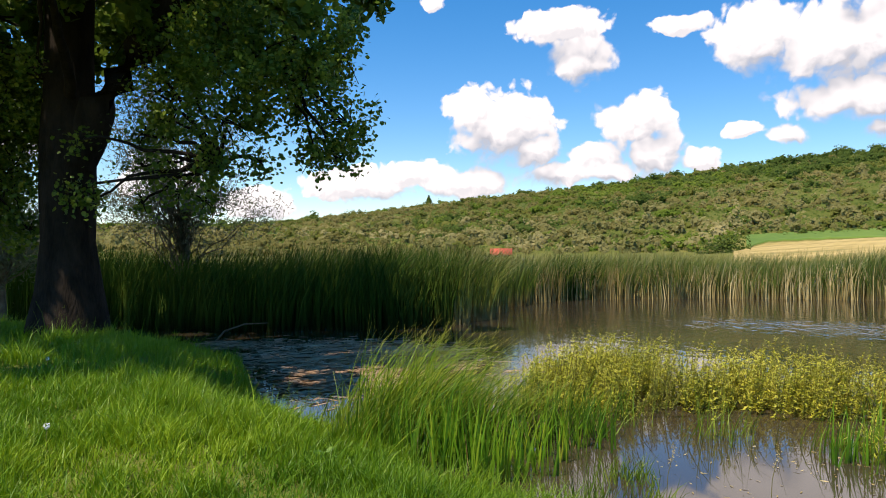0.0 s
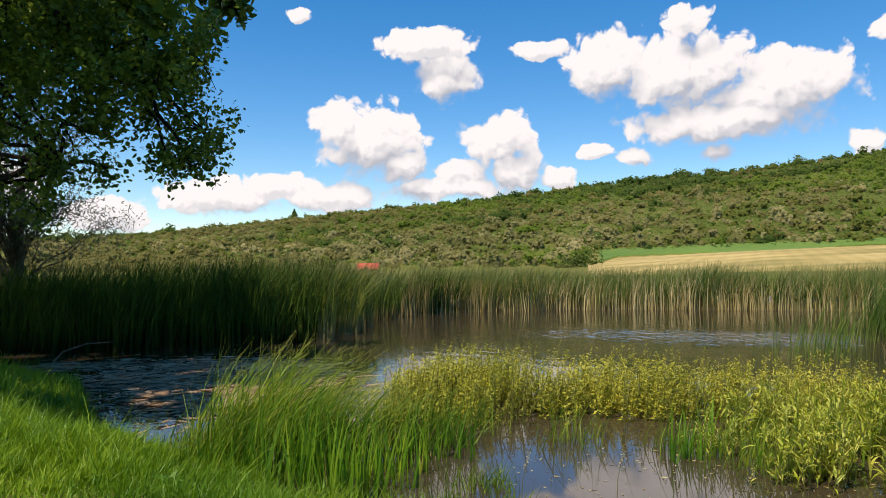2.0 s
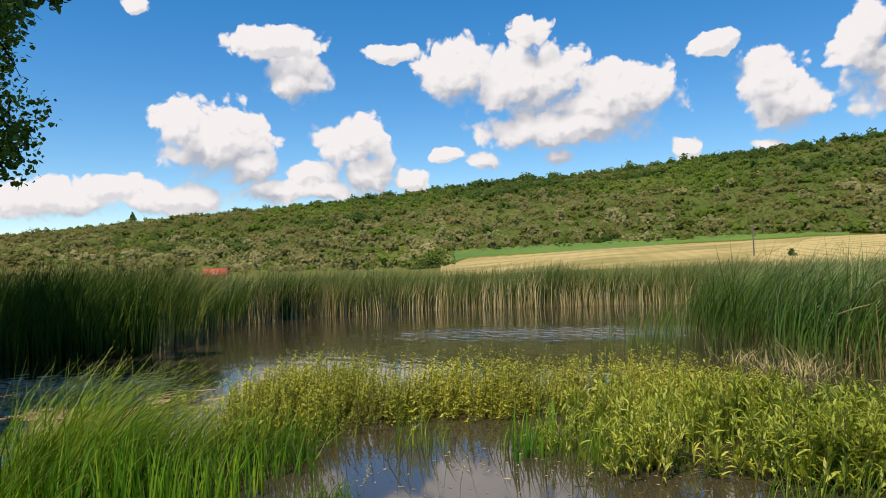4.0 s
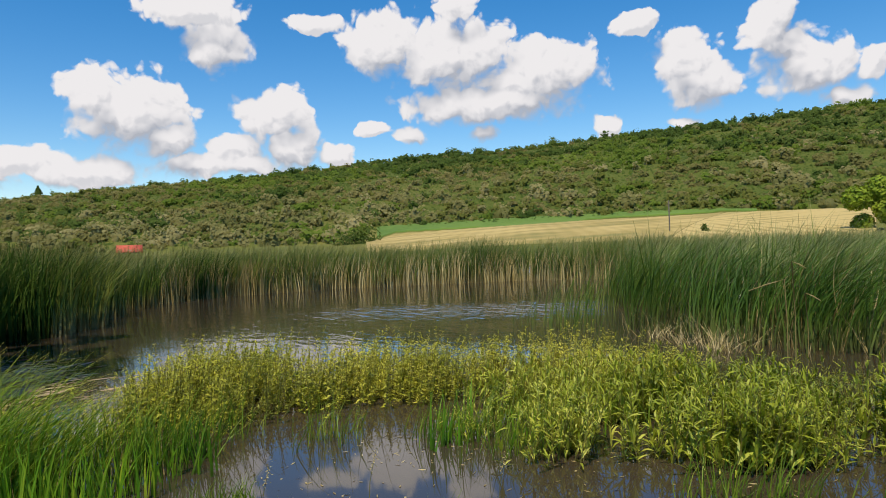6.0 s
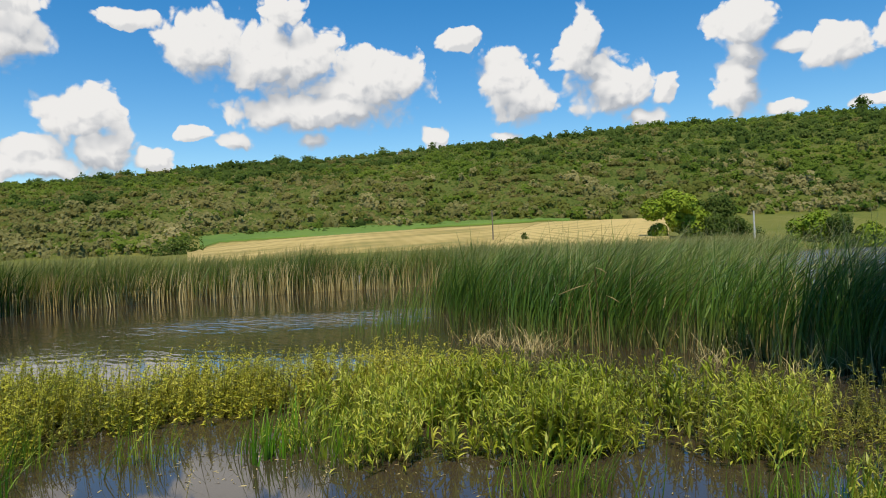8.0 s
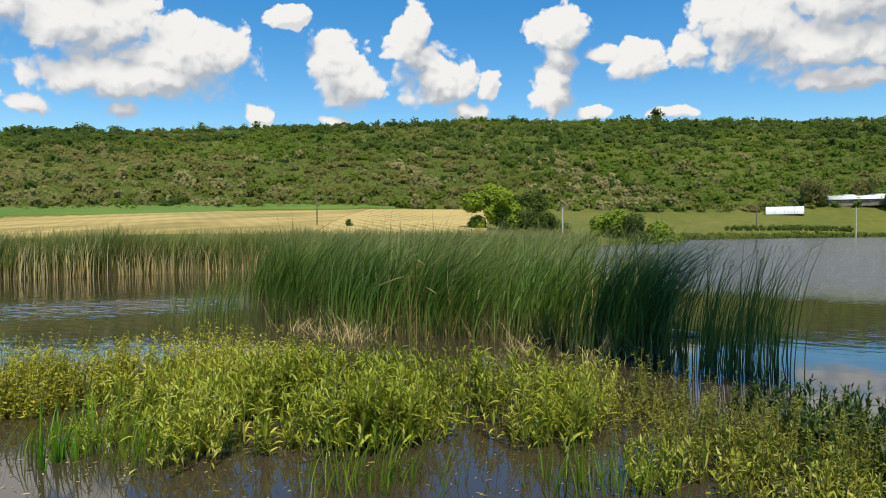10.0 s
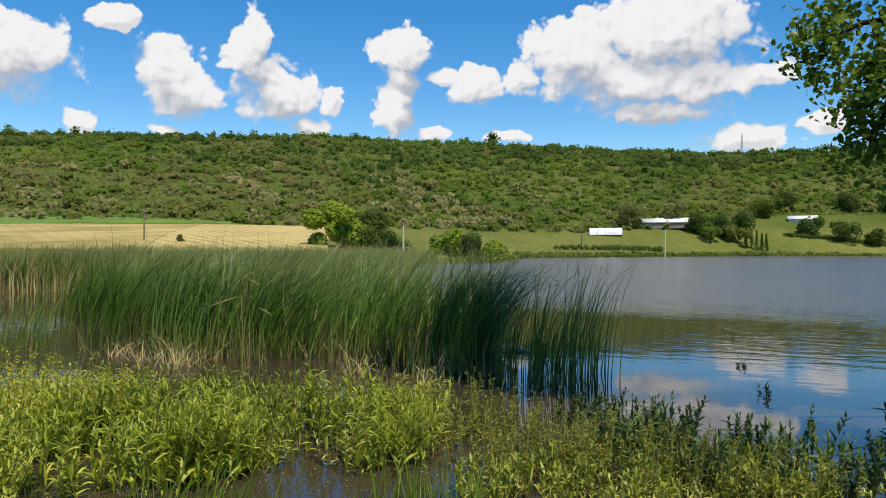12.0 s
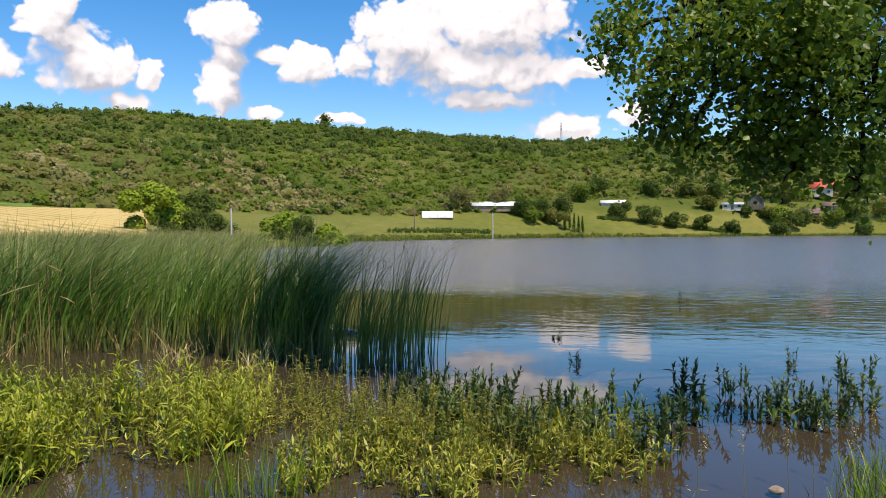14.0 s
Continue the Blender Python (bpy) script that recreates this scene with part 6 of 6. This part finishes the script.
def build_boat():
    x, y, z = spot(77.7, 170)
    ob = thing("rowing_boat", "small white rowing boat pulled up on the shore", "boat", (x, y, z + 0.25), 25)
    n = 11
    t = np.linspace(-1, 1, n); w = 0.75 * (1 - np.abs(t) ** 2.6)
    ring = np.linspace(0, np.pi, 7)
    v = np.array([(2.3 * a, b * math.cos(r) + 0, -0.45 * math.sin(r) * (0.3 + 0.7 * b / 0.75) + 0.25 * a * a) for a, b in zip(t, w) for r in ring])
    i, j = np.meshgrid(np.arange(n - 1), np.arange(6), indexing="ij")
    f = np.stack([i * 7 + j, i * 7 + j + 1, i * 7 + j + 8, i * 7 + j + 7], -1).reshape(-1, 4)
    part("hull", mesh("hull", v, f, M_WHITE, smooth=True), ob)
    for c in (-0.7, 0.6):
        part("thwart", mesh("thwart", *box(c - 0.13, c + 0.13, -0.62, 0.62, -0.05, -0.01)[:2], M_WOODPOLE), ob)


build_boat()


# ---- small things near the bank ----
def willow(place, label, sprays, tall, reach):
    x, y = place
    ob = thing("willow", label, "tree", (x, y, 0.1), group="grey willows")
    out = []
    for k in range(sprays):
        a = RNG.uniform(0, 6.283); r = reach * RNG.uniform(0.3, 1)
        e = np.array([r * math.cos(a), r * math.sin(a), tall * RNG.uniform(0.35, 1.0)])
        s = np.array([0, 0, RNG.uniform(0.15, 0.5) * tall * 0.8])
        v, f, uv = limb(s, e, 0.028, 0.005, 0.35, 0.15, 8, 5)
        part("branch", mesh("branch", v, f, M_TWIG, uv, True), ob)
        m = 420
        t = RNG.uniform(0.3, 1.05, m)
        p = s + (e - s) * t[:, None] + RNG.normal(0, 0.22, (m, 3)); p[:, 2] += 0.35 * np.sin(np.pi * np.minimum(t, 1)) - 0.1 * t
        out.append(leaves(p, RNG.uniform(0.08, 0.17, m), None, 0.24, 0.6))
    part("trunk", mesh("trunk", *limb((0, 0, -0.4), (0.1, 0.1, tall * 0.5), 0.16, 0.07)[:2], M_TWIG, smooth=True), ob)
    v, f, uv = joined(out)
    tagged(part("crown", mesh("crown", v, f, M_WILLOW, uv), ob), kind="stuff")


willow((-8.6, 23.0), "feathery grey-green willow behind the big tree", 64, 9.0, 3.6)
willow((-12.4, 19.5), "feathery grey-green willow beside the reeds", 30, 4.4, 2.4)
willow((-15.0, 23.0), "feathery grey-green willow beside the reeds", 30, 5.0, 2.6)


def single(name, label, category, place, me, group="", turn=0):
    return thing(name, label, category, place, turn, group, me)


def build_small():
    single("log", "pale barkless log floating among the reeds", "log", (14.9, 4.3, 0.03), mesh("log", *tube([(-0.1, 0.42, 0.0), (-0.02, 0.1, 0.04), (0.02, -0.3, 0.03), (0.1, -0.62, 0.0)], [0.03, 0.05, 0.055, 0.03], 9, 0.1)[:2], M_CONCRETE, smooth=True))
    bm = bmesh.new()
    bmesh.ops.create_icosphere(bm, subdivisions=3, radius=0.06)
    for v in bm.verts:
        v.co *= 1 + 0.25 * noise.noise(v.co * 9) + 0.12 * noise.noise(v.co * 22)
        v.co.z *= 0.5
    me = bpy.data.meshes.new("stone"); bm.to_mesh(me); bm.free(); me.materials.append(M_ROCK)
    for x, y in ((6.45, -1.75), (-2.75, 10.6), (-2.6, 10.2)):
        single("stone", "rounded brown stone at the water's edge", "stone", (x, y, 0.05), me, "stones", RNG.uniform(0, 180))
    # dead reed tufts
    for x, y, n, h in ((11.05, 9.3, 90, 0.55), (11.6, 11.4, 50, 0.5), (11.3, 10.4, 40, 0.4), (11.6, 6.0, 50, 0.5), (11.3, 4.4, 40, 0.45)):
        v, f, uv = tuft(n, h, 0.3, 0.016, (0.1, 0), 1.0, 0.4)
        ob = thing("dead_reed_tuft", "broken tan tuft of last year's reeds", "reeds", (x, y, 0), group="dead reed tufts")
        tagged(part("stalk_mass", mesh("stalk_mass", v, f, M_STRAW, uv), ob), kind="stuff")
    # weed heads that just break the surface
    for x, y, h in ((22.3, -4.4, 0.32), (11.9, -0.55, 0.22), (12.0, -3.9, 0.3), (10.0, 0.9, 0.1), (14.6, -0.4, 0.14)):
        st, lf = herb(5, h + 0.1, 0.1, 0.09, 26, 0.35, 0.7, 0.2)
        ob = plant("water_weed", st, lf, M_STEM, M_DOCK, "dark weed head breaking the water surface", "water weed", "water weeds")
        ob.matrix_world = pose(x, y, 0)
    # pale clover heads in the grass
    k = RNG.normal(size=(40, 3)); k /= np.linalg.norm(k, axis=1)[:, None]
    v, f, uv = leaves(k * 0.022, np.full(40, 0.02), k, 0.6)
    head = mesh("head", v, f, M_WHITE, uv)
    stem = mesh("stem", *tube([(0, 0, -0.3), (0, 0, 0)], [0.003, 0.002], 4)[:2], M_STEM)
    for x, y in ((-3.0, 5.3), (-5.2, 9.2)):
        ob = thing("clover_flower", "small white clover flower in the grass", "flower", (x, y, float(height(x, y)) + 0.24), group="clover flowers")
        part("head", head, ob); part("stem", stem, ob)
    # broad-leaved weeds in the grass
    rosette = []
    for _ in range(4):
        k = 11
        lf = lance(np.tile([0.0, 0.0, 0.02], (k, 1)), RNG.uniform(0.10, 0.2, k), RNG.uniform(0.03, 0.05, k), RNG.uniform(0, 6.28, k), RNG.uniform(0.4, 1.2, k), RNG.uniform(0.3, 0.8, k))
        rosette.append(mesh("rosette", lf[0], lf[1], M_WEED, lf[2]))
    spots = scatter([(-4.0, 6.0), (-2.6, 9.0), (-1.2, 8.6), (0.2, 5.9), (1.6, 4.4), (0.4, 3.9), (-2.2, 4.4)], 9)
    for i, (x, y) in enumerate(spots):
        tagged(thing("broad_weed", "low broad-leaved green weed in the bank grass", "weed", (x, y, float(height(x, y)) + 0.03), RNG.uniform(0, 360), "broad weeds", rosette[i % 4]), kind="thing")
    # snapped pale stems in the cattails
    for knee, end in (((11.06, 8.0, 1.32), (10.75, 8.45, 1.13)), ((11.22, 7.74, 1.1), (11.33, 7.55, 0.97)), ((11.1, 7.88, 1.62), (11.2, 7.7, 1.5))):
        k, e = np.array(knee), np.array(end)
        foot = np.array([k[0] + 0.1, k[1] + 0.05, -0.1])
        single("broken_stem", "snapped pale cattail stem hanging among green reeds", "reeds", (0, 0, 0), mesh("broken_stem", *tube([foot, (foot + k) / 2 + [0.03, 0, 0], k, (k + e) / 2 + [0, 0, 0.01], e], [0.009, 0.008, 0.010, 0.012, 0.009], 6)[:2], M_STRAW), "broken stems")
    # drifted stalks in the shaded inlet
    for x0, y0, n, sx, sy in ((-1.9, 12.2, 2200, 0.6, 1.0), (-1.3, 14.0, 4200, 0.8, 1.2), (-2.6, 14.6, 2600, 0.8, 0.9), (-3.4, 16.6, 600, 1.3, 0.7), (-5.6, 16.6, 300, 0.7, 0.4)):
        p = np.concatenate([RNG.normal(0, 1, (n, 2)) * [sx, sy], RNG.uniform(0.005, 0.03, (n, 1))], 1)
        L = RNG.uniform(0.08, 0.5, n)
        v, f, uv = lance(p, L, RNG.uniform(0.016, 0.05, n), RNG.normal(0.2, 0.7, n), RNG.normal(0, 0.02, n), np.zeros(n))
        tagged(single("drift", "mat of drifted dead stalks on the shaded water", "debris", (x0, y0, 0), mesh("drift", v, f, M_DRIFT, uv)), kind="stuff")
    p = scatter([(1.6, 6.6), (3.4, 8.0), (6.8, 4.6), (7.4, 1.0), (6.4, -1.6), (5.6, 0.4), (4.4, 3.4), (2.2, 5.2)], 420)
    p = np.concatenate([p, np.full((420, 1), 0.004)], 1)
    v, f, uv = lance(p, RNG.uniform(0.02, 0.08, 420), RNG.uniform(0.006, 0.016, 420), RNG.uniform(0, 6.28, 420), np.full(420, 0.02), np.zeros(420))
    tagged(single("leaf_litter", "scattered dead leaf bits floating on the shallows", "debris", (0, 0, 0), mesh("leaf_litter", v, f, M_STRAW, uv)), kind="stuff")
    ob = single("branch", "bare dead branch sticking out of the inlet", "branch", (-5.3, 17.6, 0.0), mesh("branch", *tube([(-0.5, 0, -0.1), (-0.2, 0, 0.25), (0.3, 0, 0.42), (0.9, 0, 0.45)], [0.03, 0.025, 0.02, 0.008], 6, 0.1)[:2], M_TWIG, smooth=True))


build_small()


# ---- grass on the rest of the bank ----
def build_back_grass():
    q = scatter([(-9, 9), (-4.5, 3.8), (0.2, 3.6), (3.6, 1.0), (5.2, -3.6), (5.4, -8), (-10, -8), (-12, 4)], 60000)
    z = height(q[:, 0], q[:, 1])
    lump = rough(q[:, 0], q[:, 1], 2.1, 2.0) + 0.6 * rough(q[:, 0], q[:, 1], 5.0, 1.0)
    h = RNG.uniform(0.07, 0.19, len(q)) * np.clip(1 + 0.5 * lump, 0.45, 1.8)
    v, f, uv = blades(np.concatenate([q, z[:, None] - 0.01], 1), h, RNG.uniform(0.010, 0.018, len(q)), (0.1, -0.05), 0.3, 0.6, 3)
    uv[:, 0] = np.clip(uv[:, 0] * 0.7 + 0.3 * np.repeat(0.5 + 0.5 * lump, 6), 0, 1)
    tagged(new("grass", mesh("grass", v, f, M_GRASS, uv)), "lush bright green grass on the pond bank", "grass", kind="stuff")


build_back_grass()
